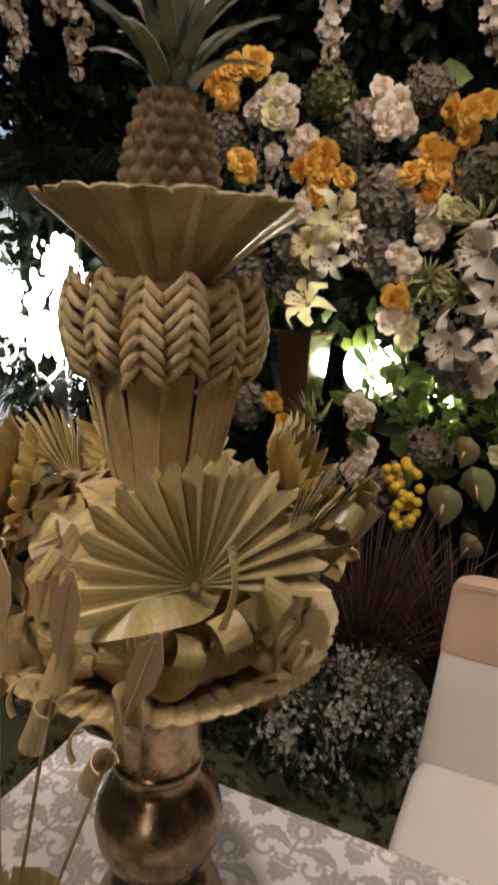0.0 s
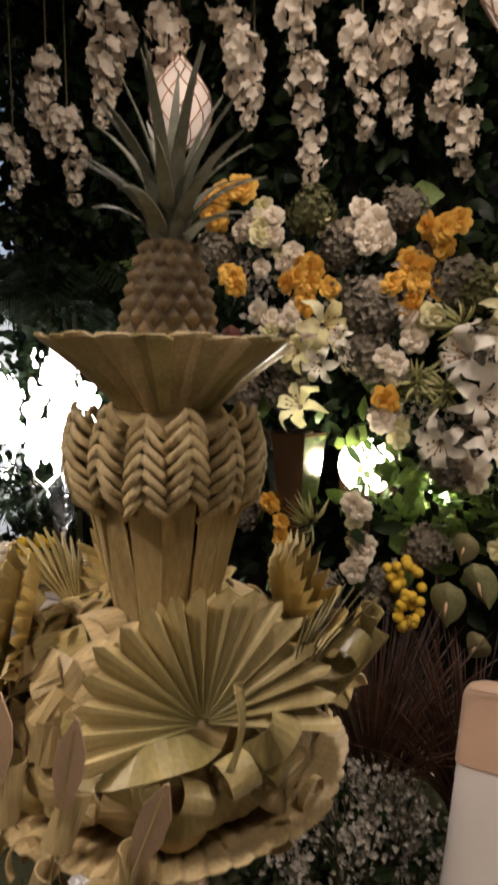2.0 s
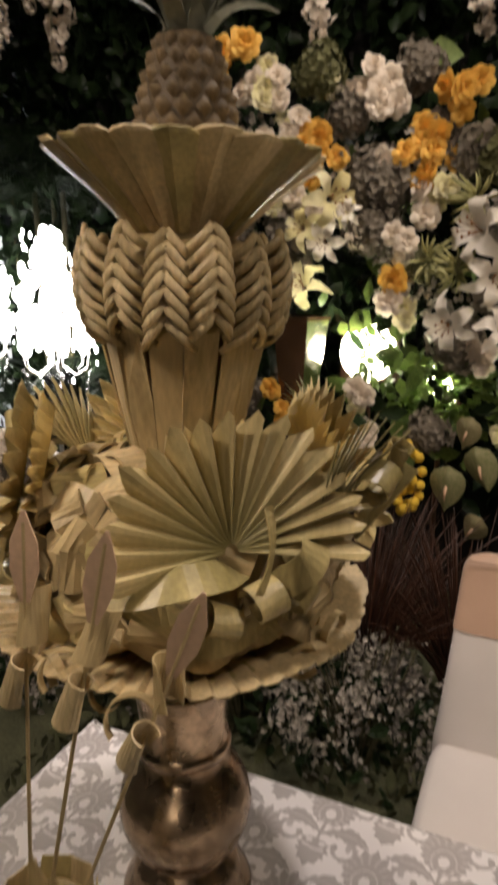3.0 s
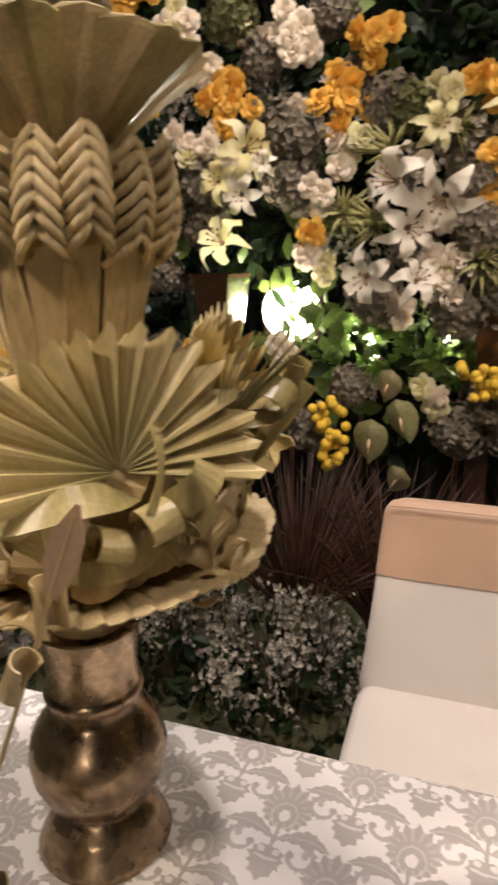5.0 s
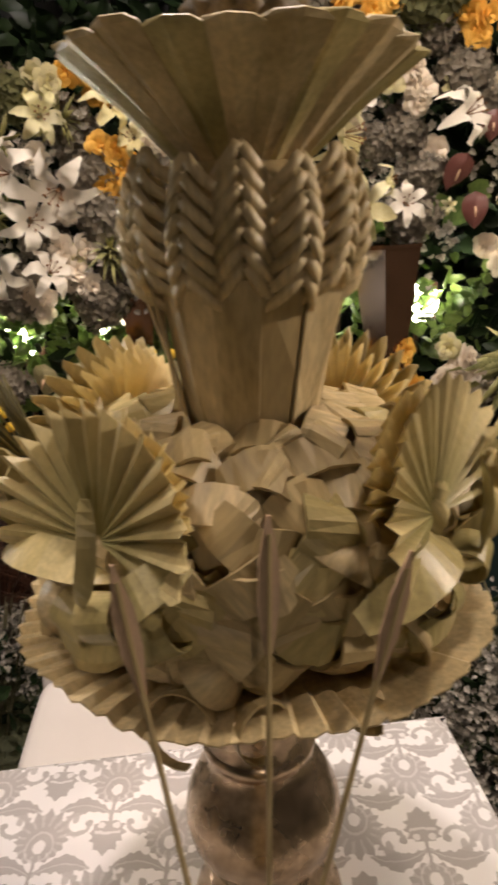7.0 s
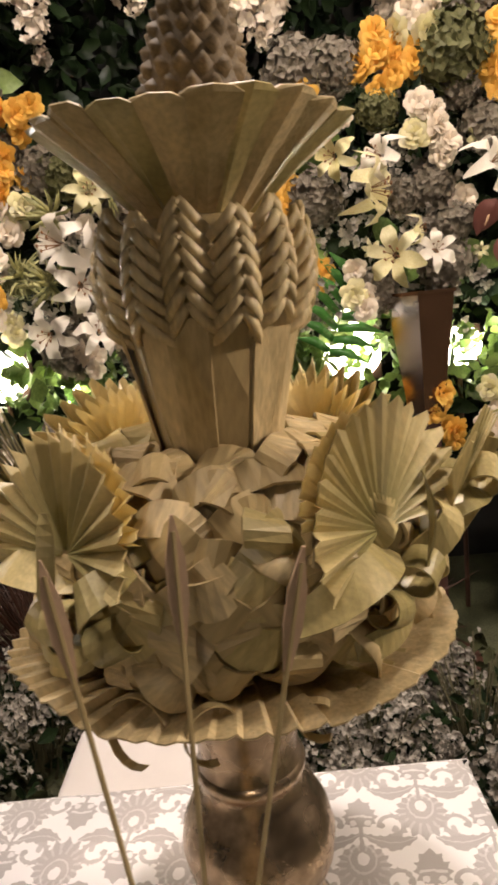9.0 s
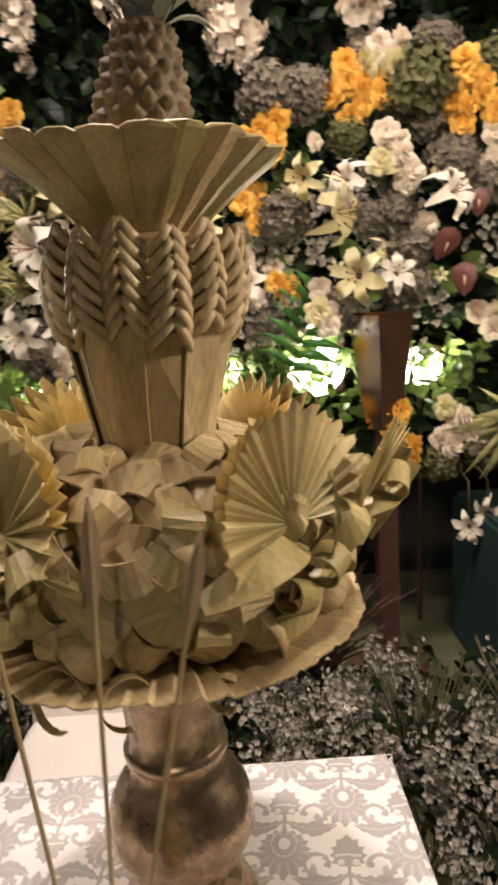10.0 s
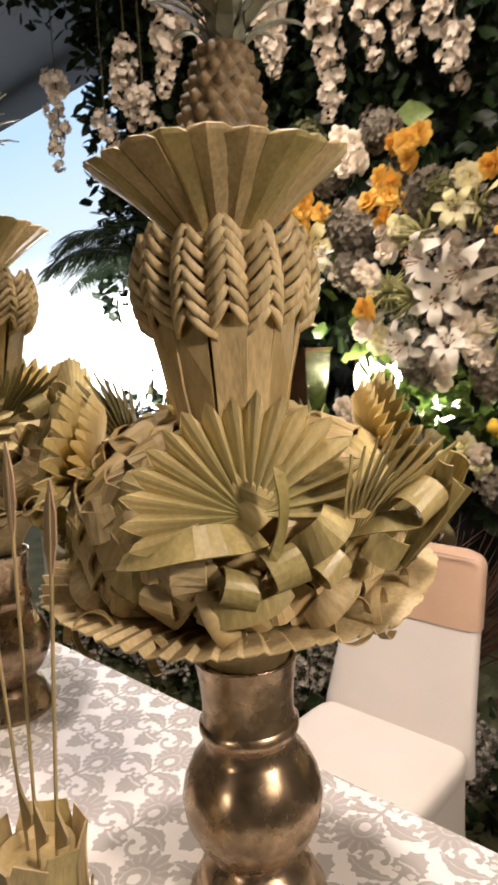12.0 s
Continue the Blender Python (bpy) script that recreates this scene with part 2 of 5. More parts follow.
# ---- table with damask cloth ----
TX0, TX1, TY0, TY1, TZ = -0.857, 0.72, 0.28, 1.012, 0.75


def damask():
    """White satin cloth with woven grey rosettes, leaves and scrolls, in a half-drop repeat."""
    m, nt, p = material("damask_cloth")
    N, L = nt.nodes.new, nt.links.new

    class E:
        def __init__(self, s):
            self.s = s

        def op(self, kind, *others):
            n = N("ShaderNodeMath")
            n.operation = kind
            for i, o in enumerate((self, *others)):
                if isinstance(o, E):
                    L(o.s, n.inputs[i])
                else:
                    n.inputs[i].default_value = o
            return E(n.outputs[0])

        def __add__(self, o): return self.op("ADD", o)
        def __sub__(self, o): return self.op("SUBTRACT", o)
        def __mul__(self, o): return self.op("MULTIPLY", o)
        def __truediv__(self, o): return self.op("DIVIDE", o)
        def __lt__(self, o): return self.op("LESS_THAN", o)
        def __gt__(self, o): return self.op("GREATER_THAN", o)
        def max(self, o): return self.op("MAXIMUM", o)
        def min(self, o): return self.op("MINIMUM", o)
        def abs(self): return self.op("ABSOLUTE")
        def sin(self): return self.op("SINE")
        def cos(self): return self.op("COSINE")
        def sqrt(self): return self.op("SQRT")
        def fract(self): return self.op("FRACT")
        def floor(self): return self.op("FLOOR")

    tc, sep = N("ShaderNodeTexCoord"), N("ShaderNodeSeparateXYZ")
    wob = N("ShaderNodeTexNoise")
    wob.inputs["Scale"].default_value = 4
    L(tc.outputs["UV"], wob.inputs["Vector"])
    L(tc.outputs["UV"], sep.inputs[0])
    W, H = 0.204, 0.208
    rag = N("ShaderNodeTexNoise")
    rag.inputs["Scale"].default_value, rag.inputs["Detail"].default_value = 130, 3
    L(tc.outputs["UV"], rag.inputs["Vector"])
    ragged = (E(rag.outputs["Fac"]) - 0.5) * 0.007
    u, v = (E(sep.outputs["X"]) + ragged) / W, (E(sep.outputs["Y"]) - ragged) / H

    def motif(u, v):
        x, y = ((u + 0.5).fract() - 0.5) * W, ((v + 0.5).fract() - 0.5) * H
        ax = x.abs()

        def blob(cx, cy, r, lobes, depth, squash=1.0, phase=0.0):
            dx, dy = ax - cx, (y - cy) * squash
            rr = (dx * dx + dy * dy).sqrt()
            th = dy.op("ARCTAN2", dx)
            edge = ((th * lobes + phase).cos() * depth + 1) * r
            return rr, edge

        def polar(cx, cy):
            dx, dy = ax - cx, y - cy
            return (dx * dx + dy * dy).sqrt(), dy.op("ARCTAN2", dx), dx, dy

        def tooth(t):
            return t.sin().abs() * -1 + 1

        # toothed rosette with a pointed head and a pale eye
        r1, t1, _, _ = polar(0, 0.035)
        up = t1.sin().max(0.0)
        rim = up * up * up * up * 0.012 + 0.037 + tooth(t1 * 8) * ((t1.sin() + 0.6).max(0.0) * 0.005 + 0.004)
        disc = r1 < rim
        _, _, x0, y0 = polar(0, 0.024)
        eye = (x0 * x0 + y0 * y0 * 0.64).sqrt()
        big = disc - (eye > 0.019).min(eye < 0.022).min(disc) * 0.35 - ((t1 * 16).cos() < -0.5).min(r1 > 0.026).min(disc) * 0.25 - (eye < 0.0095) * 0.88
        # blossom that hangs under it
        r2, t2, _, d2 = polar(0, -0.058)
        down = (t2.sin() * -1).max(0.0)
        rim2 = down * down * down * down * down * 0.011 + 0.024 + tooth(t2 * 6) * 0.006
        ro, _, _, _ = polar(0.012, -0.045)
        bar = ((y + 0.06 - ax * 0.15).abs() < 0.0024).min(ax < 0.02)
        low = (r2 < rim2).min(d2 < 0.021) - (ro < 0.0058) * 0.75 - bar * 0.6
        # leafy arms to both sides that hook inwards at the foot
        bow = y - (ax * 0.75 - ax * ax * 7.5 - 0.024)
        thick = (ax * 0.26 + 0.002).min((ax * -1 + 0.091) * 0.36) + tooth(ax * 210) * 0.0035
        arm = (bow.abs() < thick).min(ax < 0.087) - ((bow + 0.001).abs() < 0.001) * 0.35
        r3, t3, x3, y3 = polar(0.05, -0.04)
        hook = (r3 > 0.0155).min(r3 < tooth(t3 * 6) * (x3 > 0.0) * 0.005 + 0.023).min((x3 > -0.001).max(y3 < 0.002)) * 0.9
        rb, _, _, _ = polar(0.033, -0.04)
        _, _, x4, y4 = polar(0.056, -0.031)
        leaf = ((x4 * x4 + y4 * y4 * 0.36).sqrt() < 0.0055) * 0.8
        stem = (ax < 0.0028).min(y < 0.002).min(y > -0.04)
        return big.max(low).max(arm).max(hook).max(rb < 0.0062).max(leaf).max(stem).max(0.0)

    a = motif(u, v)
    b = motif(u + 0.5, v + 0.5)
    pat = a.max(b)
    fine = N("ShaderNodeTexNoise")
    fine.inputs["Scale"].default_value = 900
    L(tc.outputs["UV"], fine.inputs["Vector"])
    mix = N("ShaderNodeMix")
    mix.data_type = "RGBA"
    mix.inputs["A"].default_value, mix.inputs["B"].default_value = (0.85, 0.82, 0.81, 1), (0.42, 0.39, 0.375, 1)
    k = pat * (E(fine.outputs["Fac"]) * 0.5 + 0.68)
    L(k.s, mix.inputs["Factor"])
    L(mix.outputs["Result"], p.inputs["Base Color"])
    rg = N("ShaderNodeMapRange")
    rg.inputs["To Min"].default_value, rg.inputs["To Max"].default_value = 0.34, 0.6
    L(pat.s, rg.inputs["Value"])
    L(rg.outputs[0], p.inputs["Roughness"])
    bp = N("ShaderNodeBump")
    bp.inputs["Strength"].default_value, bp.inputs["Distance"].default_value = 0.4, 0.0012
    h = pat * 0.4 + E(fine.outputs["Fac"]) * 0.4 + E(wob.outputs["Fac"]) * 3
    L(h.s, bp.inputs["Height"])
    L(bp.outputs[0], p.inputs["Normal"])
    return m


DAMASK = damask()


def tablecloth():
    """Cloth over the top with rounded edges and a gently folded skirt to the floor."""
    x0, x1, y0, y1, r = TX0, TX1, TY0, TY1, 0.012
    nx, ny = 60, 30
    loop = [(x0 + (x1 - x0) * i / nx, y0, 0, -1) for i in range(nx)] + [(x1, y0 + (y1 - y0) * i / ny, 1, 0) for i in range(ny)]
    loop += [(x1 - (x1 - x0) * i / nx, y1, 0, 1) for i in range(nx)] + [(x0, y1 - (y1 - y0) * i / ny, -1, 0) for i in range(ny)]
    n = len(loop)
    g, uv = Geo(), []
    levels = [(-r, TZ, 0), (-r * 0.3, TZ - r * 0.3, 0), (0, TZ - r, 0), (0.004, TZ - 0.15, 0.4), (0.012, TZ - 0.4, 0.8), (0.02, 0.012, 1.0)]
    rows = []
    for d, z, w in levels:
        row = []
        for i, (x, y, nx_, ny_) in enumerate(loop):
            f = d + w * 0.018 * math.sin(i * 1.13) + w * 0.01 * math.sin(i * 0.41 + 1)
            row.append((x + nx_ * f, y + ny_ * f, z))
            s = TZ - z
            uv.append((x + nx_ * s, y + ny_ * s))
        rows.append(row)
    g.grid(rows, True)
    # the flat top, in two breadths of cloth laid head to tail
    seam = 0.36
    rot = Matrix.Rotation(radians(6), 2)
    for xa, xb, flip in ((x0 + r, seam, 1), (seam, x1 - r, -1)):
        a, b = 14, 12
        top = [[(xa + (xb - xa) * i / a, y0 + r + (y1 - y0 - 2 * r) * j / b, TZ + 0.0006) for i in range(a + 1)] for j in range(b + 1)]
        g.grid(top)
        for row in top:
            for q in row:
                w = rot @ (Vector((q[0] - 0.005, q[1] - 0.838)) if flip > 0 else Vector((q[0] - 0.585, q[1] - 0.694)))
                uv.append((w.x, flip * w.y + 0.026))
    me = g.mesh("tablecloth", DAMASK, True)
    lay = me.uv_layers.new(name="UVMap")
    for l in me.loops:
        lay.data[l.index].uv = uv[l.vertex_index]
    return me


tagged(new("tablecloth", tablecloth()), "white satin damask tablecloth with grey rosettes over a table", "tablecloth")
table = thing("banquet_table", "rectangular banquet table hidden under a damask cloth", "table")
part("tabletop", Geo().box(TX0 + 0.01, TX1 - 0.01, TY0 + 0.01, TY1 - 0.01, TZ - 0.04, TZ - 0.006), WOOD, table)
for lx in (TX0 + 0.08, TX1 - 0.08):
    for ly in (TY0 + 0.08, TY1 - 0.08):
        part("leg", Geo().box(lx - 0.025, lx + 0.025, ly - 0.025, ly + 0.025, 0, TZ - 0.04), WOOD, table)

# ---- brass vases ----
VASE = [(0.0, 0.0), (0.1, 0.0), (0.103, 0.006), (0.099, 0.016), (0.09, 0.03), (0.084, 0.045), (0.078, 0.056), (0.066, 0.066), (0.063, 0.074), (0.07, 0.084), (0.088, 0.108), (0.099, 0.135), (0.103, 0.165), (0.098, 0.192),
        (0.086, 0.217), (0.073, 0.235), (0.068, 0.244), (0.0665, 0.256), (0.069, 0.262), (0.0725, 0.268), (0.0725, 0.276), (0.0685, 0.282), (0.0655, 0.296), (0.0665, 0.32), (0.069, 0.348), (0.074, 0.375), (0.076, 0.379), (0.07, 0.379), (0.062, 0.32), (0.0, 0.3)]


def vase(at, spin):
    top = thing("brass_vase", "aged brass baluster vase standing on the damask cloth", "vase", at, "brass vases", (0, 0, spin))
    part("foot", Geo().lathe(VASE[:9], 56), BRASS, top, smooth=True)
    part("bulb", Geo().lathe(VASE[8:18], 56), BRASS, top, smooth=True)
    part("collar", Geo().lathe(VASE[17:22], 56), BRASS, top, smooth=True)
    part("neck", Geo().lathe(VASE[21:], 56), BRASS, top, smooth=True)
    return top


A_AT, B_AT = (-0.46, 0.745), (0.348, 0.716)
vase((*A_AT, TZ), 20)
vase((*B_AT, TZ), 140)

# ---- leaf centrepieces ----


def braid_mesh(w, h, rows, seed):
    """One upright plait: rows of folded leaf laid in chevrons, on a bulging back."""
    rng = random.Random(seed)
    g = Geo()
    for i in range(rows):
        z = h * (i + 0.35) / rows
        bulge = 0.014 * math.sin(math.pi * min(1, (i + 0.8) / rows))
        for s in (-1, 1):
            pts, nor = [], []
            for k in range(5):
                f = k / 4
                x = s * w * 0.52 * f
                zz = z + h / rows * (1.1 - 2.2 * f) + rng.uniform(-0.001, 0.001)
                y = -0.013 - bulge + 0.03 * f * f - 0.005 * math.sin(math.pi * f)
                pts.append((x, y - i * 0.0002, zz))
                nor.append((s * 0.35 * f, -1, 0.25))
            g.strip(pts, h / rows * 0.62, 0.0065, nor, [0.8, 1, 1, 0.95, 0.7])
    return g


def fan_mesh(radius, pleats, span, tilt, seed, inner=0.05, depth=0.013):
    """A leaf fan of knife pleats: wide faces, narrow returns and pointed tips, facing -y."""
    rng = random.Random(seed)
    g = Geo()
    for i in range(pleats):
        a0 = -span / 2 + span * i / pleats
        step = span / pleats
        rr = radius * rng.uniform(0.955, 1.03)
        ridge = rng.uniform(0.66, 0.78)
        d, w = depth * rng.uniform(0.8, 1.15), 0.0012

        def at(u, r, y):
            a = a0 + step * u
            return (r * math.sin(a), y - tilt * r * r / radius, r * math.cos(a))

        v = []
        outer = [(0.0, 0.87, 0.004), (0.25, 0.95, -d * 0.36), (0.55, 1.03, -d * 0.8), (ridge + 0.05, 0.97, -d), (1.0, 0.87, 0.004)]
        for off in (0, w):
            v += [at(0, radius * inner, off), at(ridge, radius * inner, -d * inner + off), at(1, radius * inner, off)]
            v += [at(u, rr * k, y + off) for u, k, y in outer]
        f = [(0, 1, 6, 5, 4, 3), (1, 2, 7, 6), (11, 12, 13, 14, 9, 8), (14, 15, 10, 9), (0, 3, 11, 8), (2, 10, 15, 7)]
        f += [(3 + i, 4 + i, 12 + i, 11 + i) for i in range(4)]
        g.add(v, f)
    return g


def arch(g, c, out, side, length, height, width, twist=0.0):
    """A ribbon of leaf bowed over from one end to the other."""
    c, out, side = Vector(c), Vector(out).normalized(), Vector(side).normalized()
    up = out.cross(side)
    pts, nor = [], []
    for k in range(11):
        f = k / 10
        p = c + side * (f - 0.5) * length + out * height * math.sin(math.pi * f) + up * twist * (f - 0.5)
        pts.append(p)
        nor.append(out * math.sin(math.pi * f) + side * (f - 0.5) * 1.5 + up * 0.35)
    g.strip(pts, width, 0.0018, nor, [0.6, 0.85, 1, 1, 1, 1, 1, 1, 1, 0.85, 0.6])


def loop_ring(g, c, axis, radius, width, turn=0.9):
    c, axis = Vector(c), Vector(axis).normalized()
    q = axis.to_track_quat("Z", "Y")
    pts = [c + q @ Vector((radius * math.cos(2 * math.pi * turn * k / 14), radius * math.sin(2 * math.pi * turn * k / 14), 0.01 * k / 14)) for k in range(15)]
    nor = [q @ Vector((math.cos(2 * math.pi * turn * k / 14), math.sin(2 * math.pi * turn * k / 14), 0)) for k in range(15)]
    g.strip(pts, width, 0.0015, nor)


def folded(g, m, w, ln, rng):
    """A broad leaf band bowed outwards, its ends tucked in, with a second turn folded over one end."""
    for k, (length, wide, lift, slant) in enumerate(((ln, w, 0.0, 0.0), (ln * 0.55, w * 0.92, 0.004, rng.choice((-1, 1)) * rng.uniform(0.5, 0.9)))):
        pts, nor = [], []
        for i in range(7):
            f = i / 6 - 0.5
            along = f * length + (ln * 0.2 if k else 0)
            y = 0.01 - 0.022 * (1 - (2 * f) ** 2) ** 0.6 - lift
            pts.append((along * math.cos(slant), y, along * math.sin(slant)))
            nor.append((f * 1.1, -1, rng.uniform(-0.05, 0.05)))
        sub = Geo().strip(pts, wide, 0.0035, nor, [0.8, 0.95, 1, 1, 1, 0.95, 0.75])
        g.add(sub.v, sub.f, m)


def facing(az, r, z, pitch=0.0, roll=0.0):
    """A frame at angle az round the stem, whose -y looks outwards."""
    a = radians(az)
    return Matrix.Translation((r * math.cos(a), r * math.sin(a), z)) @ Matrix.Rotation(a + math.pi / 2, 4, "Z") @ Matrix.Rotation(radians(pitch), 4, "X") @ Matrix.Rotation(radians(roll), 4, "Y")


def put(g, sub, m):
    g.add(sub.v, sub.f, m)


def centrepiece(at, turn, spec, seed, fans, label, z0=1.125, fan_r=0.14, fan_z=0.262):
    """Tiers of leaf work on a stem: collar, belly of folded leaves, fans, trunk, plaited ring, pleated cone."""
    rng = random.Random(seed)
    top = thing("palm_leaf_centrepiece", label, "centrepiece", (*at, z0), "leaf centrepieces", turn)
    cone_r, cone_z, ring_r, ring_z0, ring_z1, tr_r0, tr_r1, tr_z0 = spec
    # collar: pleated round skirt, longer on the diagonals
    n = 62
    for layer in range(2):
        g = Geo()
        rows = []
        for f in (0, 0.25, 0.5, 0.75, 0.93, 1.0):
            row = []
            for j in range(n * 3):
                u = (0.0, 0.45, 0.78)[j % 3]
                a = 2 * math.pi * (j // 3 + u) / n + layer * 0.04
                big = 0.5 + 0.5 * max([math.cos(min(math.pi, 2.0 * abs((math.degrees(a) - q + 180) % 360 - 180) * math.pi / 180)) for q in fans])
                ext = 0.236 + 0.03 * big - 0.035 * layer
                ple = (-0.0028, 0.0012, 0.0042)[j % 3] * f
                scal = 1 + (-0.014, 0.006, 0.0)[j % 3] * max(0, f - 0.75) * 4 + 0.008 * math.sin(j // 3 * 0.9 + seed) + 0.005 * math.sin(j // 3 * 2.3)
                r = 0.06 + (ext * scal - 0.06) * f
                z = 0.045 + 0.09 * math.sin(math.pi * min(1.0, 0.15 + f) * 0.5) - 0.012 - (0.014 - 0.028 * big) * f ** 2 + ple - 0.01 * layer + 0.004 * math.sin(j // 3 * 0.7 + layer)
                row.append((r * math.cos(a), r * math.sin(a), z))
            rows.append(row)
        g.grid(rows, True)
        ob = part("collar", g, LEAF if layer == 0 else LEAF_GREEN, top, "pleated leaf collar")
        sm = ob.modifiers.new("thickness", "SOLIDIFY")
        sm.thickness = 0.002
    g = Geo()
    g.lathe([(0.058, -0.01), (0.07, 0.02), (0.1, 0.06), (0.15, 0.1)], 40)
    part("collar_root", g, LEAF_TAN, top, smooth=True)
    # belly core and its folded leaves
    prof = [(0.05, 0.06), (0.12, 0.12), (0.18, 0.14), (0.206, 0.16), (0.21, 0.21), (0.204, 0.26), (0.185, 0.292), (0.13, 0.318), (0.06, 0.325), (0.0, 0.325)]
    part("core", Geo().lathe([(max(0, r - 0.018), z) for r, z in prof], 36), LEAF_TAN, top, smooth=True)
    meshes = []
    for i in range(8):
        g = Geo()
        folded(g, None, rng.uniform(0.04, 0.052), rng.uniform(0.068, 0.088), rng)
        meshes.append(g.mesh("folded_leaf", (LEAF, LEAF_GREEN, LEAF_TAN, LEAF, LEAF_TAN, LEAF, LEAF_GREEN, LEAF_TAN)[i], False))
    for i, (r, z, count, pitch) in enumerate([(0.165, 0.146, 15, 40), (0.192, 0.16, 22, 18), (0.204, 0.188, 22, 3), (0.206, 0.216, 22, -2), (0.203, 0.244, 22, -8), (0.194, 0.27, 20, -22), (0.172, 0.294, 17, -50), (0.14, 0.314, 13, -70), (0.095, 0.326, 9, -80)]):
        for k in range(count):
            az = 360 * (k + 0.5 * (i % 2)) / count + rng.uniform(-4, 4)
            if 1 < i < 5 and min(abs((az - q + 180) % 360 - 180) for q in fans) < 14:
                continue
            ob = new("folded_leaf", rng.choice(meshes))
            ob.parent = top
            slant = 46 if (i + k) % 2 else -46
            if i > 5:
                slant = rng.choice((8, -12, 20))
            ob.matrix_local = facing(az, r + rng.uniform(-0.004, 0.006), z + rng.uniform(-0.006, 0.006), pitch + rng.uniform(-7, 7), slant + rng.uniform(-16, 16)) @ Matrix.Rotation(radians(rng.uniform(-12, 12)), 4, "Z")
    strips = []
    for k in range(4):
        g = Geo()
        arch(g, (0, 0, 0), (0, -1, 0), (1, 0, rng.uniform(-0.3, 0.3)), rng.uniform(0.06, 0.085), rng.uniform(0.016, 0.026), rng.uniform(0.026, 0.036))
        strips.append(g.mesh("folded_strip", (LEAF, LEAF_GREEN, LEAF, LEAF_TAN)[k], True))
    for k in range(12):
        ob = new("folded_strip", rng.choice(strips))
        ob.parent = top
        zz = 0.158 + 0.13 * rng.random()
        rr = 0.19 + 0.02 * math.sin(math.pi * (zz - 0.12) / 0.16)
        if min(abs((360 * k * 0.618 - q + 180) % 360 - 180) for q in fans) < 26 and zz > 0.17:
            zz = 0.16
        ob.matrix_local = facing(360 * k * 0.618, rr, zz, rng.uniform(-20, 30) - 180 * max(0, zz - 0.23), rng.uniform(-70, 70))
    # fans on the diagonals with bows under them
    fan = fan_mesh(fan_r, 17, radians(206), 0.12, seed).mesh("fan", LEAF_FAN, False)
    back = fan_mesh(fan_r * 0.86, 17, radians(160), 0.1, seed + 1).mesh("fan_back", LEAF_YELLOW, False)
    for q, az in enumerate(fans):
        ob = new("fan", fan)
        ob.parent = top
        ob.matrix_local = facing(az, 0.212, fan_z, -14, rng.uniform(-6, 6))
        tagged(ob, "pleated pale green leaf fan")
        ob2 = new("fan_back", back)
        ob2.parent = top
        ob2.matrix_local = facing(az, 0.188, fan_z + 0.004, -14, rng.uniform(-6, 6))
        tagged(ob2, "yellow pleated leaf fan backing, light from behind in its colour")
        m = facing(az, 0.205, fan_z - 0.034)
        g = Geo()
        arch(g, (-0.06, -0.004, 0.0), (0.1, -1, 0.6), (1, 0, 0.1), 0.15, 0.036, 0.038)
        arch(g, (0.065, -0.004, 0.012), (0.35, -1, 0.3), (0.7, 0.1, 0.7), 0.09, 0.042, 0.036)
        loop_ring(g, (0.028, -0.03, -0.018), (1, 0.2, 0.25), 0.021, 0.036)
        loop_ring(g, (-0.02, -0.024, -0.036), (1, 0.1, -0.4), 0.018, 0.038)
        loop_ring(g, (0.074, -0.018, -0.026), (0.8, 0.5, 0.5), 0.019, 0.034)
        arch(g, (0.024, -0.04, 0.045), (1, -0.4, 0), (0.1, 0.1, 1), 0.095, 0.009, 0.016)
        arch(g, (-0.01, -0.014, -0.056), (0.1, -1, -0.3), (1, 0, 0.2), 0.1, 0.018, 0.03)
        w = Geo()
        put(w, g, m)
        part("bow", w, LEAF_GREEN, top, "folded leaf bow ribbons")
    # loose corkscrew ribbons hanging from the belly
    for k in range(12):
        az = fans[k % 4] + 25 + 19 * (k // 4) + rng.uniform(-6, 6)
        g = Geo()
        m = facing(az, 0.226, 0.128 + rng.uniform(-0.018, 0.018))
        loop_ring(g, m @ Vector((0, 0, 0)), m.to_3x3() @ Vector((rng.uniform(-0.7, 0.7), -1, rng.uniform(-0.3, 0.3))), rng.uniform(0.018, 0.032), 0.01, rng.uniform(0.7, 0.95))
        part("curl", g, LEAF_TAN, top, "curled thin leaf ribbon")
    # trunk of upright strips
    nst = 15
    for k in range(nst):
        az = 360 * k / nst + rng.uniform(-3, 3)
        m = facing(az, 0, 0)
        g = Geo()
        pts, nor = [], []
        out = rng.uniform(-0.003, 0.004)
        for f in (0, 0.5, 1):
            pts.append(m @ Vector((0.003 * math.sin(k), -(tr_r0 + (tr_r1 - tr_r0) * f + out), tr_z0 - 0.02 - z0 + (ring_z0 + 0.03 - tr_z0) * f)))
            nor.append(m.to_3x3() @ Vector((rng.uniform(-0.25, 0.25), -1, 0)))
        g.strip(pts, 0.04, 0.003, nor, [0.78, 0.95, 1.12])
        part("trunk_strip", g, LEAF if k % 4 else LEAF_TAN, top)
    part("trunk_core", Geo().lathe([(tr_r0 - 0.008, tr_z0 - 0.02 - z0), (tr_r1 - 0.008, ring_z0 + 0.03 - z0), (0.05, ring_z1 - z0), (0.0, ring_z1 - z0)], 24), LEAF_TAN, top, smooth=True)
    # plaited ring
    nb = 14
    wbr = 1.85 * math.pi * ring_r / nb
    braids = [braid_mesh(wbr, (ring_z1 - ring_z0) * 0.92, 7, seed + i).mesh("plait", LEAF) for i in range(3)]
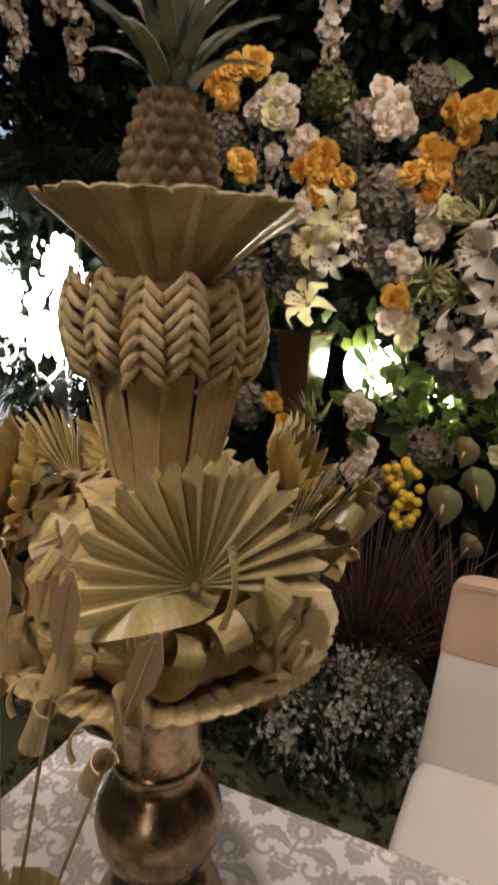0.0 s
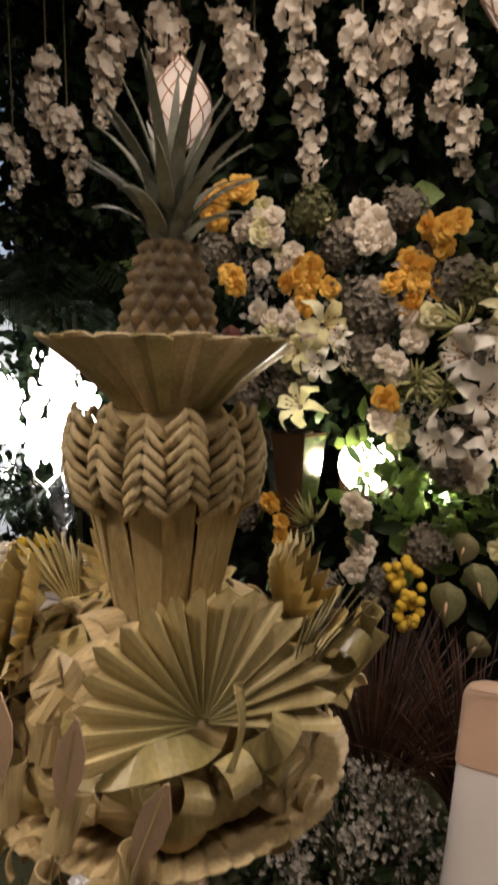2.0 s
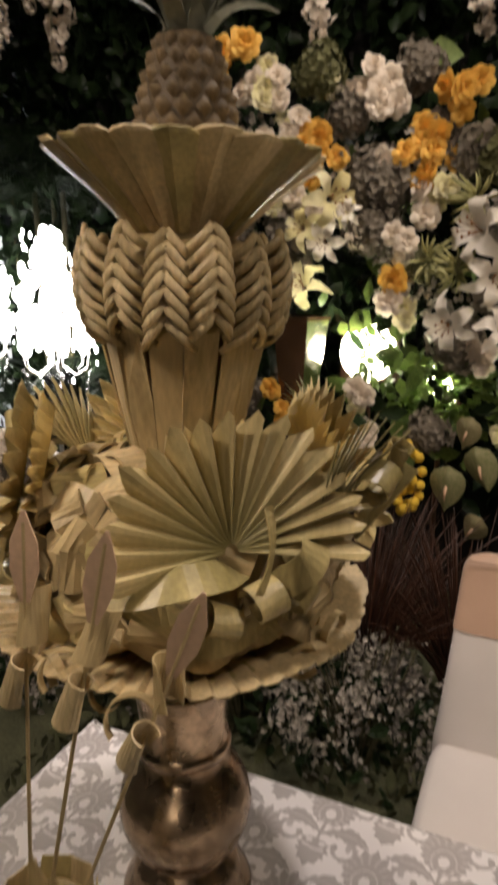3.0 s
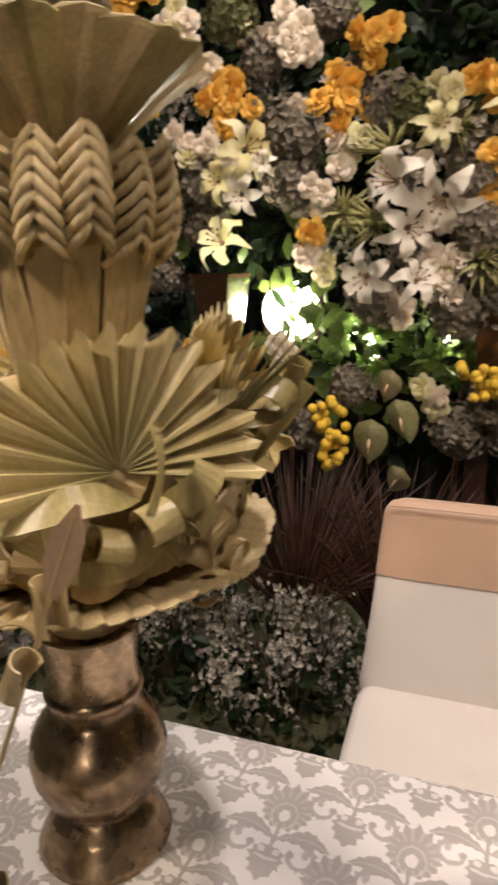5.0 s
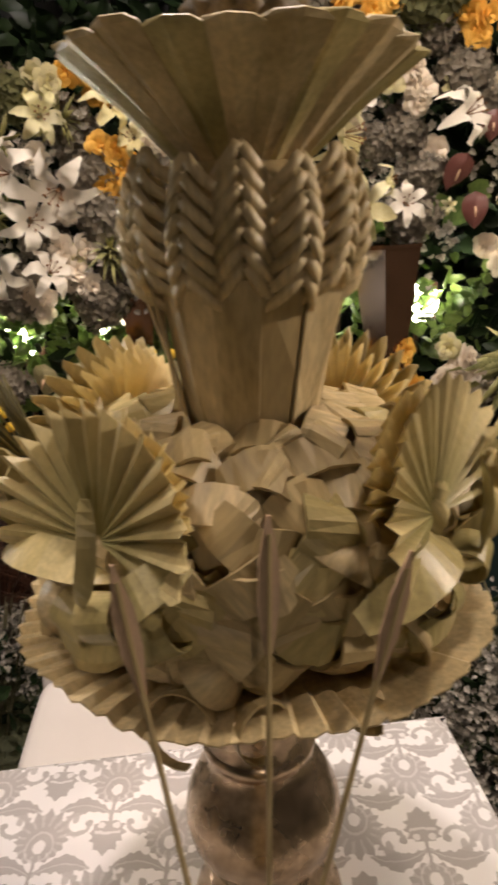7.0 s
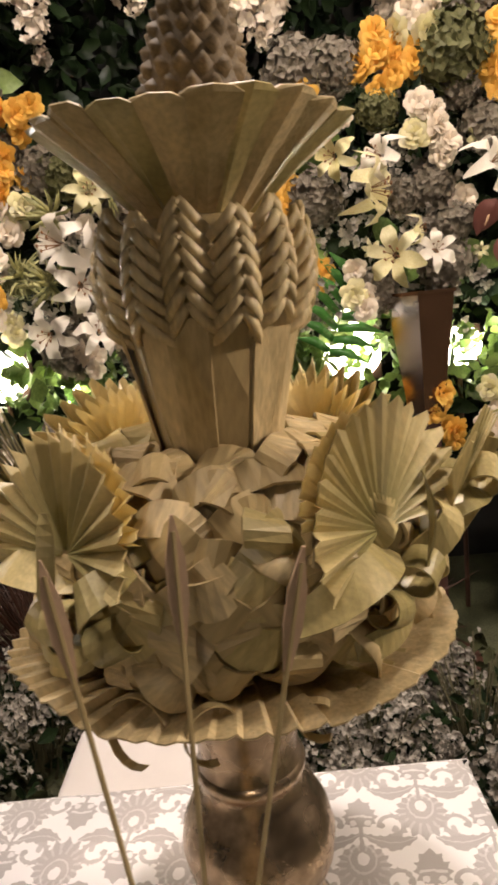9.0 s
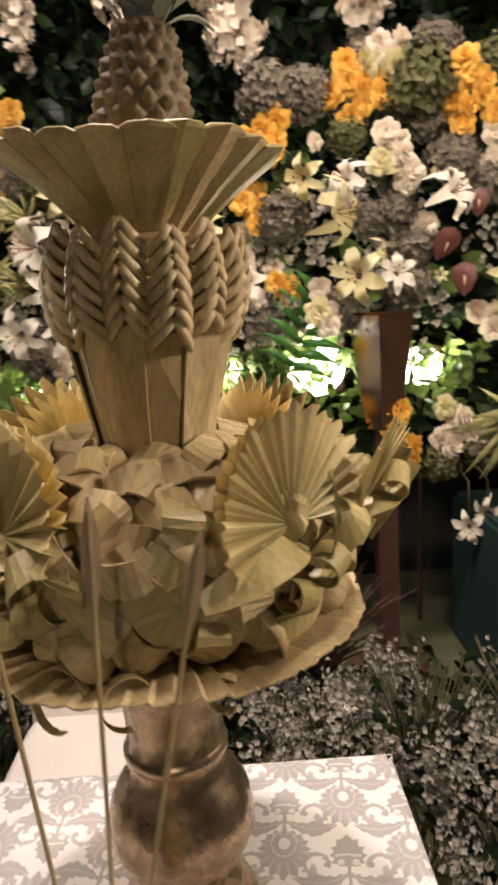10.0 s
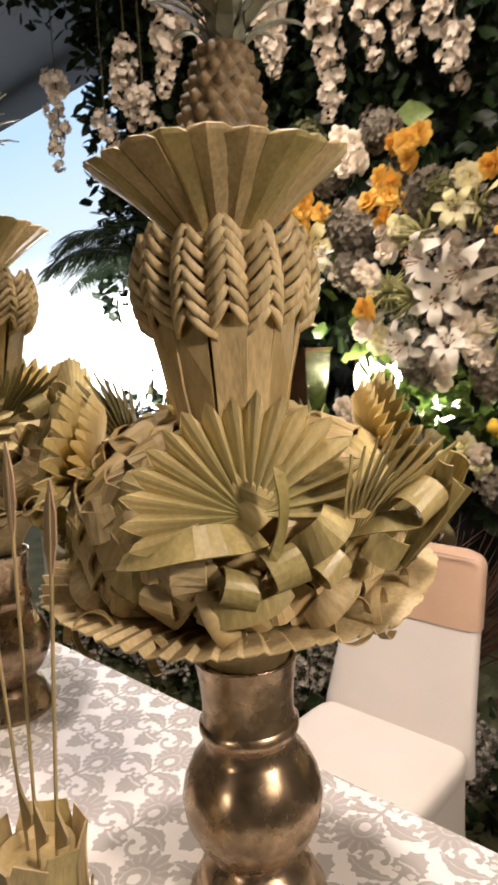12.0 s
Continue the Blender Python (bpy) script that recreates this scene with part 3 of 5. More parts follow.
    for k in range(nb):
        ob = new("plait", braids[k % 3])
        ob.parent = top
        ob.matrix_local = facing(360 * k / nb + 7, ring_r - 0.031, ring_z0 - z0 - (0.008 if k % 2 else 0), rng.uniform(-4, 0), rng.uniform(-2, 2))
    mid = (ring_z0 + ring_z1) / 2 - z0
    hh = (ring_z1 - ring_z0) / 2
    part("ring_core", Geo().lathe([(tr_r1, mid - hh), (ring_r - 0.034, mid - hh * 0.9), (ring_r - 0.026, mid), (ring_r - 0.055, mid + hh * 0.7), (0.05, mid + hh * 0.9), (0, mid + hh * 0.9)], 32), LEAF_TAN, top, smooth=True)
    # pleated cone
    ns = 22
    for k in range(ns):
        az = 360 * k / ns + rng.uniform(-2, 2)
        m = facing(az, 0, 0)
        g = Geo()
        r0, r1 = 0.055, cone_r + rng.uniform(-0.004, 0.004)
        zb, zt = ring_z1 - 0.012 - z0, cone_z - z0 + rng.uniform(-0.004, 0.004)
        w = 2 * math.pi * r1 / ns
        v = []
        for off in (0, 0.0022):
            for f, r in ((0, r0), (0.5, (r0 + r1) / 2 - 0.004), (0.95, r1 - 0.004), (1.0, r1)):
                ww = w * (r / r1) * (0.62 if f < 1 else 0.4)
                z = zb + (zt - zb) * f
                v += [(-ww, -r + off * 0.8 + 0.004, z + off * 0.6), (0, -r - 0.006 + off * 0.8, z + off * 0.6), (ww, -r + off * 0.8, z + off * 0.6)]
        f = []
        for o in (0, 12):
            for i in range(3):
                for j in range(2):
                    q = (o + i * 3 + j, o + i * 3 + j + 1, o + i * 3 + j + 4, o + i * 3 + j + 3)
                    f.append(q if o == 0 else q[::-1])
        f += [(9, 10, 22, 21), (10, 11, 23, 22), (0, 3, 15, 12), (3, 6, 18, 15), (6, 9, 21, 18), (2, 14, 17, 5), (5, 17, 20, 8), (8, 20, 23, 11)]
        g.add(v, f, m)
        part("cone_strip", g, LEAF if k % 3 else LEAF_GREEN, top)
    return top


def side_bow(top, az, z, r, seed, dark=False, size=1.08):
    """A folded leaf spray that juts out between the fans."""
    rng = random.Random(seed)
    m = facing(az, r, z) @ Matrix.Scale(size, 4)
    g = Geo()
    turn3 = facing(az, r, z).to_3x3()
    for p, axis, rad, wide, share in [((0.0, -0.03, -0.01), (0.3, -0.6, 1), 0.02, 0.034, 0.75), ((0.022, -0.05, 0.035), (0.5, -0.8, 1), 0.018, 0.034, 0.7), ((-0.012, -0.075, 0.05), (1, -0.2, 0.5), 0.018, 0.036, 0.9), ((0.03, -0.085, 0.07), (-0.3, -0.4, 1), 0.016, 0.03, 0.7)]:
        loop_ring(g, m @ Vector(p), turn3 @ Vector(axis), rad * size, wide * size, share)
    arch(g, m @ Vector((-0.03, -0.035, 0.02)), turn3 @ Vector((-0.5, -0.6, 0.6)), turn3 @ Vector((0.4, -1, 0.3)), 0.1 * size, 0.02 * size, 0.024 * size)
    # a broad strip folded up into a funnel
    a, b = m @ Vector((0.0, -0.05, -0.02)), m @ Vector((0.02, -0.095, 0.07))
    for side in (-0.35, 0.35):
        g.strip([a, a.lerp(b, 0.5), b], 0.036 * size, 0.0018, turn3 @ Vector((side * 2, -0.6, 0.5)), [0.3, 0.8, 1.1])
    part("side_bow", g, LEAF_GREEN, top, "folded leaf bow jutting out")
    b = Geo()
    for i in range(9):
        p0 = m @ Vector((-0.05, -0.02, 0.0))
        p1 = m @ Vector((-0.075 + 0.012 * i, -0.05 - 0.006 * i, 0.13 - 0.006 * abs(i - 4)))
        b.strip([p0, (Vector(p0) + Vector(p1)) / 2 + Vector((0, 0, 0.008)), p1], 0.02 * size, 0.0015, turn3 @ Vector((0.3, -1, 0.2)), [0.5, 1, 0.2])
    part("spray", b, SPRAY if dark else LEAF_GREEN, top, "dark green leaf spray" if dark else "small pleated leaf spray")


SPRAY = mat("olive_leaf", (0.15, 0.14, 0.05), 0.45, var=0.3, scale=20, other=(0.26, 0.22, 0.09))
SPEC_A = (0.166, 1.843, 0.139, 1.64, 1.76, 0.062, 0.106, 1.47)
SPEC_B = (0.157, 1.782, 0.123, 1.59, 1.708, 0.06, 0.096, 1.445)
TILT_A, TILT_B = (0, 2, 0), (2.0, 1.9, 0)
ca = centrepiece(A_AT, TILT_A, SPEC_A, 3, (-46, -140, 128, 40), "tiered palm-leaf centrepiece with fans, in a brass vase", 1.142, 0.15, 0.275)
cb = centrepiece(B_AT, TILT_B, SPEC_B, 8, (-43, -134, 138, 46), "tiered palm-leaf centrepiece with plaited ring, in a brass vase", 1.125, 0.124, 0.266)
side_bow(ca, -2, 0.28, 0.19, 1, True)
side_bow(ca, 175, 0.26, 0.19, 2)
side_bow(cb, -5, 0.22, 0.21, 3)
side_bow(cb, 192, 0.26, 0.19, 4, True)


def pineapple(base, turn, r, h, crown_h, seed):
    """A pineapple with a rind of raised eyes and a spiky crown."""
    rng = random.Random(seed)
    top = thing("pineapple", "ripe brown pineapple with grey-green crown set in the leaf cone", "pineapple", base, "pineapples", turn)

    def rad(f):
        return r * (0.84 + 0.5 * f - 0.86 * f * f) if f < 1 else r * 0.48

    part("body", Geo().lathe([(0, 0), (r * 0.8, 0)] + [(rad(i / 12) * 0.98, h * i / 12) for i in range(13)] + [(0, h)], 28), RIND, top, smooth=True)
    eye = Geo()
    s = r * 0.2
    eye.add([(-s, 0, 0), (0, 0, -s * 1.15), (s, 0, 0), (0, 0, s * 1.15), (-s * 0.6, -s * 0.55, 0), (0, -s * 0.55, -s * 0.65), (s * 0.6, -s * 0.55, 0), (0, -s * 0.7, s * 0.62), (0, -s * 0.98, s * 0.2)],
            [(0, 1, 5, 4), (1, 2, 6, 5), (2, 3, 7, 6), (3, 0, 4, 7), (4, 5, 8), (5, 6, 8), (6, 7, 8), (7, 4, 8)])
    em = eye.mesh("eye", RIND)
    rows = 10
    for i in range(rows):
        f = (i + 0.4) / rows
        for k in range(14):
            ob = new("eye", em)
            ob.parent = top
            sc = 0.95 - 0.3 * f * f + rng.uniform(-0.06, 0.06)
            ob.matrix_local = facing(360 * (k + 0.5 * (i % 2)) / 14, rad(f) * 0.97, h * f, -25 * f + 8) @ Matrix.Scale(sc, 4)
    for i in range(30):
        f = i / 30
        az = i * 137.5
        ln = crown_h * (0.45 + 0.55 * f) * rng.uniform(0.85, 1.1)
        spread = 1.35 * (1 - f) + 0.15
        m = facing(az, r * 0.3 * (1 - f), h - 0.006 + 0.03 * f)
        pts = []
        for k in range(7):
            t = k / 6
            ang = spread * (0.35 + 0.75 * t)
            pts.append(m @ Vector((0, -ln * t * math.sin(ang) * 0.85, ln * t * math.cos(ang * 0.75))))
        g = Geo().strip(pts, r * 0.36, 0.002, m.to_3x3() @ Vector((0, -0.6, 0.8)), [0.9, 1, 0.9, 0.75, 0.55, 0.32, 0.05])
        part("crown_leaf", g, CROWN, top)
    return top


def lean(at, turn, z):
    return pose(*at, 1.125, *turn) @ Vector((0, 0, z - 1.125))


pineapple(lean(A_AT, TILT_A, 1.79), TILT_A, 0.065, 0.18, 0.23, 5)
pineapple(lean(B_AT, TILT_B, 1.73), (3, 5, 40), 0.058, 0.185, 0.2, 6)


def skewer_basket(at, sticks, seed, wide):
    """A leaf-clad pot on the cloth that holds thin skewers with blade tips and curls."""
    rng = random.Random(seed)
    top = thing("leaf_basket", "small palm-leaf pot holding skewers, on the damask cloth", "basket", (*at, TZ), "leaf baskets")
    h = 0.27
    part("pot", Geo().lathe([(0, 0), (0.038, 0), (0.042, 0.05), (0.044, h - 0.02), (0.039, h - 0.02), (0.034, 0.05), (0, 0.04)], 24), LEAF_TAN, top, smooth=True)
    for ring, (hh, r, n) in enumerate([(h, 0.047, 9), (h * 0.75, 0.052, 9), (h * 0.45, 0.057, 9)]):
        for k in range(n):
            m = facing(360 * (k + 0.5 * ring) / n + rng.uniform(-5, 5), r, 0)
            g = Geo()
            g.strip([m @ Vector((0, 0.004, 0.0)), m @ Vector((0, 0, hh * 0.6)), m @ Vector((0, -0.004, hh * 0.9)), m @ Vector((rng.uniform(-0.01, 0.01), -0.008, hh))], 0.042, 0.002, m.to_3x3() @ Vector((0, -1, 0)), [1, 1, 0.95, 0.15 if ring else 0.9])
            part("leaf_strip", g, LEAF if k % 3 else LEAF_GREEN, top)
    part("filling", Geo().lathe([(0, h - 0.03), (0.041, h - 0.035), (0.041, h - 0.05), (0, h - 0.05)], 18), LEAF_TAN, top)
    for (x0, y0), (x1, y1, z1) in sticks:
        sk = Geo()
        a, b = Vector((x0 - at[0], y0 - at[1], h - 0.04)), Vector((x1 - at[0], y1 - at[1], z1 - TZ))
        sk.tube([a, (a + b) / 2, b], 0.0022, 6)
        # notched paddle low on the stick
        d = (b - a).normalized()
        n = [a + d * 0.03, a + d * 0.05 + Vector((0.022, 0, 0)), a + d * 0.062 + Vector((0.024, 0, 0)), a + d * 0.085 + Vector((0.004, 0, 0)), a + d * 0.1]
        v = [p + Vector((0, o, 0)) for o in (-0.0015, 0.0015) for p in n]
        sk.add(v, [(0, 1, 2, 3, 4), (9, 8, 7, 6, 5), (0, 5, 6, 1), (1, 6, 7, 2), (2, 7, 8, 3), (3, 8, 9, 4)])
        st = part("skewer", sk, LEAF_TAN, top, "thin skewer with notched paddle")
        part("blade", Geo().strip([b - d * 0.085, b - d * 0.05, b - d * 0.02, b + d * 0.012], wide, 0.002, (0.3, -1, 0.1), [0.35, 1, 0.95, 0.12]), BLADE, st, "pinkish tan leaf blade")
        q = d.to_track_quat("Z", "Y")
        for k in range(2 if wide > 0.025 else 0):
            g = Geo()
            c = b - d * (0.11 + 0.062 * k) + q @ Vector((0.012 * (-1) ** k, 0, 0))
            loop_ring(g, c, d + Vector((rng.uniform(-0.5, 0.5), rng.uniform(-0.4, 0.4), 0)), wide * 0.46, wide * 1.9, 0.66)
            part("loop", g, LEAF if k else LEAF_TAN, st, "wrapped leaf loop")
        if wide > 0.025:
            g = Geo()
            loop_ring(g, b - d * 0.15 + Vector((-wide * 0.8, 0.004, 0)), Vector((0.4, -1, 0.25)), wide * 0.8, wide * 0.42, 0.62)
            part("curl", g, LEAF_TAN, st, "curled leaf ribbon")
    return top


BLADE = mat("pink_tan_leaf", (0.6, 0.42, 0.28), 0.55, var=0.15, scale=12, trans=0.1)
skewer_basket((0.305, 0.40), [((0.285, 0.4), (0.245, 0.40, 1.435)), ((0.318, 0.395), (0.34, 0.395, 1.46)), ((0.33, 0.41), (0.425, 0.39, 1.43))], 1, 0.015)
skewer_basket((-0.468, 0.45), [((-0.495, 0.45), (-0.455, 0.45, 1.47)), ((-0.468, 0.44), (-0.36, 0.45, 1.465)), ((-0.445, 0.455), (-0.27, 0.46, 1.42))], 2, 0.03)

# ---- chair ----


def chair():
    top = thing("banquet_chair", "banquet chair in white stretch cover with peach band", "chair", (0.046, 1.64, 0))
    zs = 0.47
    # seat: soft slab
    rows = []
    for i, (f, z) in enumerate([(0.97, zs - 0.075), (1.0, zs - 0.05), (1.0, zs - 0.018), (0.975, zs - 0.004), (0.9, zs + 0.004), (0.6, zs + 0.01), (0.0, zs + 0.012)]):
        row = []
        for j in range(48):
            a = 2 * math.pi * j / 48
            c, s = math.cos(a), math.sin(a)
            p = 0.32
            x = math.copysign(abs(c) ** p, c) * 0.238 * f
            y = math.copysign(abs(s) ** p, s) * 0.215 * f - 0.2
            row.append((x, y, z))
        rows.append(row)
    part("seat", Geo().grid(rows, True), COVER, top, smooth=True)
    # skirt of the cover between the seat and the floor
    n = 48
    rows = []
    for z, w in ((zs - 0.06, 0.0), (0.3, 0.3), (0.1, 0.7), (0.01, 1.0)):
        row = []
        for j in range(n):
            a = 2 * math.pi * j / n
            c, s = math.cos(a), math.sin(a)
            k = 1 - 0.1 * w * (0.5 + 0.5 * math.cos(4 * a)) * (1 if z > 0.05 else 0.4)
            row.append((math.copysign(abs(c) ** 0.3, c) * 0.235 * k, math.copysign(abs(s) ** 0.3, s) * 0.212 * k - 0.2, z))
        rows.append(row)
    part("skirt", Geo().grid(rows, True), COVER, top, smooth=True)

    # back: padded, narrower to the top, leaning back
    def back(z0, z1, grow, steps, cap):
        rows = []
        for i in range(steps + 1):
            z = z0 + (z1 - z0) * i / steps
            f = (z - zs) / 0.49
            half = (0.238 - 0.036 * max(0, f) ** 0.8) + grow
            if cap and z > z1 - 0.045:
                q = (z - (z1 - 0.045)) / 0.045
                half -= 0.045 * (1 - math.sqrt(max(0, 1 - q * q)))
            y = 0.0 + 0.17 * max(0, f)
            th = 0.03 + grow - (0.016 * max(0, (z - (z1 - 0.02)) / 0.02) if cap else 0)
            row = []
            for j in range(28):
                a = 2 * math.pi * j / 28
                c, s = math.cos(a), math.sin(a)
                row.append((math.copysign(abs(c) ** 0.35, c) * half, y + math.copysign(abs(s) ** 0.6, s) * th, z))
            rows.append(row)
        if cap:
            y = 0.17 * (z1 - zs) / 0.49
            rows.append([(p[0] * 0.3, y, z1 + 0.003) for p in rows[-1]])
        return Geo().grid(rows, True)

    part("backrest", back(zs - 0.08, 0.955, 0.0, 26, True), COVER, top, smooth=True)
    part("band", back(0.765, 0.962, 0.004, 20, True), BAND, top, "peach satin band over the chair back", smooth=True)
    seam = Geo().tube([(-0.19, 0.128, 0.953), (-0.08, 0.124, 0.957), (0.08, 0.124, 0.957), (0.19, 0.128, 0.953)], 0.0025, 5)
    part("seam", seam, BAND, top, smooth=True)
    return top


chair()
# ---- flowers: one mesh for each kind, facing -y ----


def petal(g, m, length, width, cup, curl, seg=4, notch=0.0):
    """A petal from the origin along +z, face to -y, cupped and curled."""
    rows = []
    for i in range(seg + 1):
        f = i / seg
        w = width * math.sin(math.pi * (0.12 + 0.8 * f)) ** 0.8 / 2
        z = length * f
        y = -curl * length * f * f
        if notch and i == seg:
            rows.append([(-w, y - cup * w, z), (0, y, z - notch * length), (w, y - cup * w, z)])
        else:
            rows.append([(-w, y - cup * w, z), (0, y, z), (w, y - cup * w, z)])
    sub = Geo().grid(rows)
    g.add(sub.v, sub.f, m)


def turned(az, pitch, out=0.0, lift=0.0):
    """Petal frame: az about the flower's axis (-y), pitched towards it."""
    return Matrix.Rotation(radians(az), 4, "Y") @ Matrix.Translation((0, lift, out)) @ Matrix.Rotation(radians(pitch), 4, "X")


def rose_mesh(material, r, seed):
    rng = random.Random(seed)
    g = Geo()
    for ring, (n, pitch, ln, wd) in enumerate([(7, 22, 1.0, 0.95), (6, 42, 0.86, 0.85), (5, 60, 0.66, 0.7), (4, 76, 0.45, 0.5)]):
        for k in range(n):
            petal(g, turned(360 * k / n + ring * 31 + rng.uniform(-12, 12), pitch + rng.uniform(-8, 8), r * 0.05, -r * 0.12 * ring), r * ln * rng.uniform(0.9, 1.08), r * wd, -0.35, -0.28, 4)
    return g.mesh("rose", material, True)


def hydrangea_mesh(material, r, seed, n=165):
    rng = random.Random(seed)
    g = Geo().ball((0, 0.1 * r, 0), r * 0.78, 12, 8)
    for i in range(n):
        a, h = i * 2.39996, 1 - 1.35 * (i + 0.5) / n
        s = math.sqrt(max(0, 1 - h * h))
        d = Vector((s * math.cos(a), -h, s * math.sin(a)))
        c = d * r * rng.uniform(0.72, 1.1) * (1 + 0.12 * math.sin(3 * a + seed) * s)
        q = (-d).to_track_quat("Y", "Z").to_matrix().to_4x4()
        sp = rng.uniform(0, 90)
        for k in range(4):
            petal(g, Matrix.Translation(c) @ q @ turned(90 * k + sp, rng.uniform(-10, 45)), r * 0.22, r * 0.22, 0.25, 0.05, 2)
    return g.mesh("hydrangea", material, False)


def lily_mesh(material, r, seed):
    rng = random.Random(seed)
    g = Geo()
    for k in range(6):
        m = Matrix.Rotation(radians(60 * k + rng.uniform(-5, 5)), 4, "Y")
        rows = []
        ln = r * (1.0 if k % 2 else 0.94)
        for i in range(8):
            f = i / 7
            w = r * (0.19 if k % 2 else 0.25) * math.sin(math.pi * (0.1 + 0.87 * f)) ** 0.75
            z = ln * (0.1 + 0.9 * f ** 0.9)
            y = -r * 0.42 * math.sin(min(1, f * 1.35) * math.pi / 2) + r * rng.uniform(0.5, 1.9) * max(0, f - 0.4) ** 1.6
            wave = 0.045 * r * math.sin(i * 2.2 + k)
            rows.append([(-w, y - w * 0.35 + wave, z), (0, y, z), (w, y - w * 0.35 - wave, z)])
        sub = Geo().grid(rows)
        g.add(sub.v, sub.f, m)
    return g.mesh("lily", material, True)


def stamen_mesh(r):
    g = Geo()
    for k in range(6):
        a = radians(60 * k + 25)
        t = Vector((math.cos(a) * r * 0.22, -r * 0.62, math.sin(a) * r * 0.22))
        g.tube([(0, 0, 0), t * 0.6, t], r * 0.012, 4)
        g.ball(t, r * 0.035, 5, 4, (1.8, 0.8, 1))
    return g.mesh("stamens", STAMEN, True)


def anthurium_mesh(material, r):
    g = Geo()
    rows = []
    for i in range(9):
        f = i / 8
        w = r * 0.62 * math.sin(math.pi * f ** 0.7) ** 0.7
        z = r * (0.55 - 1.45 * f)
        rows.append([(s * w, -0.12 * r * (1 - abs(s)) - 0.08 * r * math.cos(3 * s) - 0.1 * r * f, z + r * 0.28 * abs(s) * (1 - f)) for s in (-1, -0.6, -0.2, 0.2, 0.6, 1)])
    g.grid(rows)
    return g.mesh("anthurium", material, True)


def tuft_mesh(material, r, n, seed, wide=0.07):
    rng = random.Random(seed)
    g = Geo()
    for k in range(n):
        d = Vector((rng.gauss(0, 1), -abs(rng.gauss(0, 0.9)) - 0.2, rng.gauss(0, 1))).normalized()
        ln = r * rng.uniform(0.7, 1.1)
        g.strip([d * ln * 0.05, d * ln * 0.5 + Vector((0, 0, 0.04 * ln)), d * ln + Vector((0, 0, -0.12 * ln))], r * wide * 2, 0.0012, (0.2, -0.6, 0.8), [0.6, 1, 0.05])
    return g.mesh("leaf_tuft", material, True)


def leaf_verts(ln, w):
    return [(0, 0, 0), (-w * 0.8, -0.08 * ln, ln * 0.35), (0, 0.02 * ln, ln * 0.4), (w * 0.8, -0.08 * ln, ln * 0.35), (-w * 0.6, -0.16 * ln, ln * 0.7), (0, -0.08 * ln, ln * 0.75), (w * 0.6, -0.16 * ln, ln * 0.7), (0, -0.25 * ln, ln)]


LEAF_FACES = [(0, 2, 1), (0, 3, 2), (1, 2, 5, 4), (2, 3, 6, 5), (4, 5, 7), (5, 6, 7)]
STAMEN = mat("brown_stamen", (0.2, 0.09, 0.03), 0.8)
LILY_WHITE = mat("white_lily_petal", (0.84, 0.78, 0.68), 0.5, var=0.08, scale=25, trans=0.25)
ROSE_W = [rose_mesh(WHITE_PETAL, 1.0, i) for i in range(3)]
ROSE_C = [rose_mesh(CREAM_PETAL, 1.0, i + 5) for i in range(2)]
ROSE_O = [rose_mesh(ORANGE, 1.0, i + 9) for i in range(3)]
HYD_G = [hydrangea_mesh(GREY_PETAL, 1.0, i) for i in range(2)]
HYD_W = [hydrangea_mesh(WHITE_PETAL, 1.0, i + 4) for i in range(2)]
GREEN_MUM = mat("green_bloom", (0.13, 0.13, 0.05), 0.7, var=0.3, scale=20, trans=0.15)
HYD_L = [hydrangea_mesh(GREEN_MUM, 1.0, i + 7) for i in range(2)]
LILY_W = [lily_mesh(LILY_WHITE, 1.0, i) for i in range(4)]
LILY_Y = [lily_mesh(LILY_YELLOW, 1.0, i + 3) for i in range(2)]
LILY_C = [lily_mesh(CREAM_PETAL, 1.0, i + 6) for i in range(2)]
STAM = stamen_mesh(1.0)
ANTH_G, ANTH_M = [anthurium_mesh(ANTH, 1.0)], [anthurium_mesh(MAROON, 1.0)]
SPADIX = Geo().tube([(0, -0.1, 0.2), (0, -0.3, -0.05), (0, -0.42, -0.3)], 0.06, 6, [1, 1, 0.5]).mesh("spadix", mat("pale_spadix", (0.55, 0.36, 0.22), 0.6), True)
TUFT = [tuft_mesh(mat("striped_leaf", (0.12, 0.14, 0.05), 0.45, var=0.4, scale=30, other=(0.4, 0.38, 0.16)), 1.0, 34, i) for i in range(2)]
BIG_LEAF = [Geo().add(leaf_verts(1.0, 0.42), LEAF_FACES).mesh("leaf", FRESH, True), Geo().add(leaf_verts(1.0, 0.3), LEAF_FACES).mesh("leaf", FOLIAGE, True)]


def filler_mesh(seed, n=32):
    """Airy spray of tiny pale florets."""
    rng = random.Random(seed)
    g = Geo()
    for i in range(n):
        d = Vector((rng.gauss(0, 0.4), -abs(rng.gauss(0, 0.32)), rng.gauss(0, 0.4)))
        q = Euler((rng.uniform(-0.8, 0.8), rng.uniform(0, 6), rng.uniform(-0.8, 0.8))).to_matrix().to_4x4()
        for k in range(5):
            petal(g, Matrix.Translation(d) @ q @ turned(72 * k, 20 + rng.uniform(-15, 25)), 0.135 * rng.uniform(0.7, 1.1), 0.12, 0.25, 0.1, 2)
    return g.mesh("filler_spray", GYPSO, False)


FILL = [filler_mesh(i) for i in range(3)]
BALL_ME = Geo().ball((0, 0, 0), 1.0, 10, 8).mesh("button_bloom", BALL, True)
flower_rng = random.Random(11)


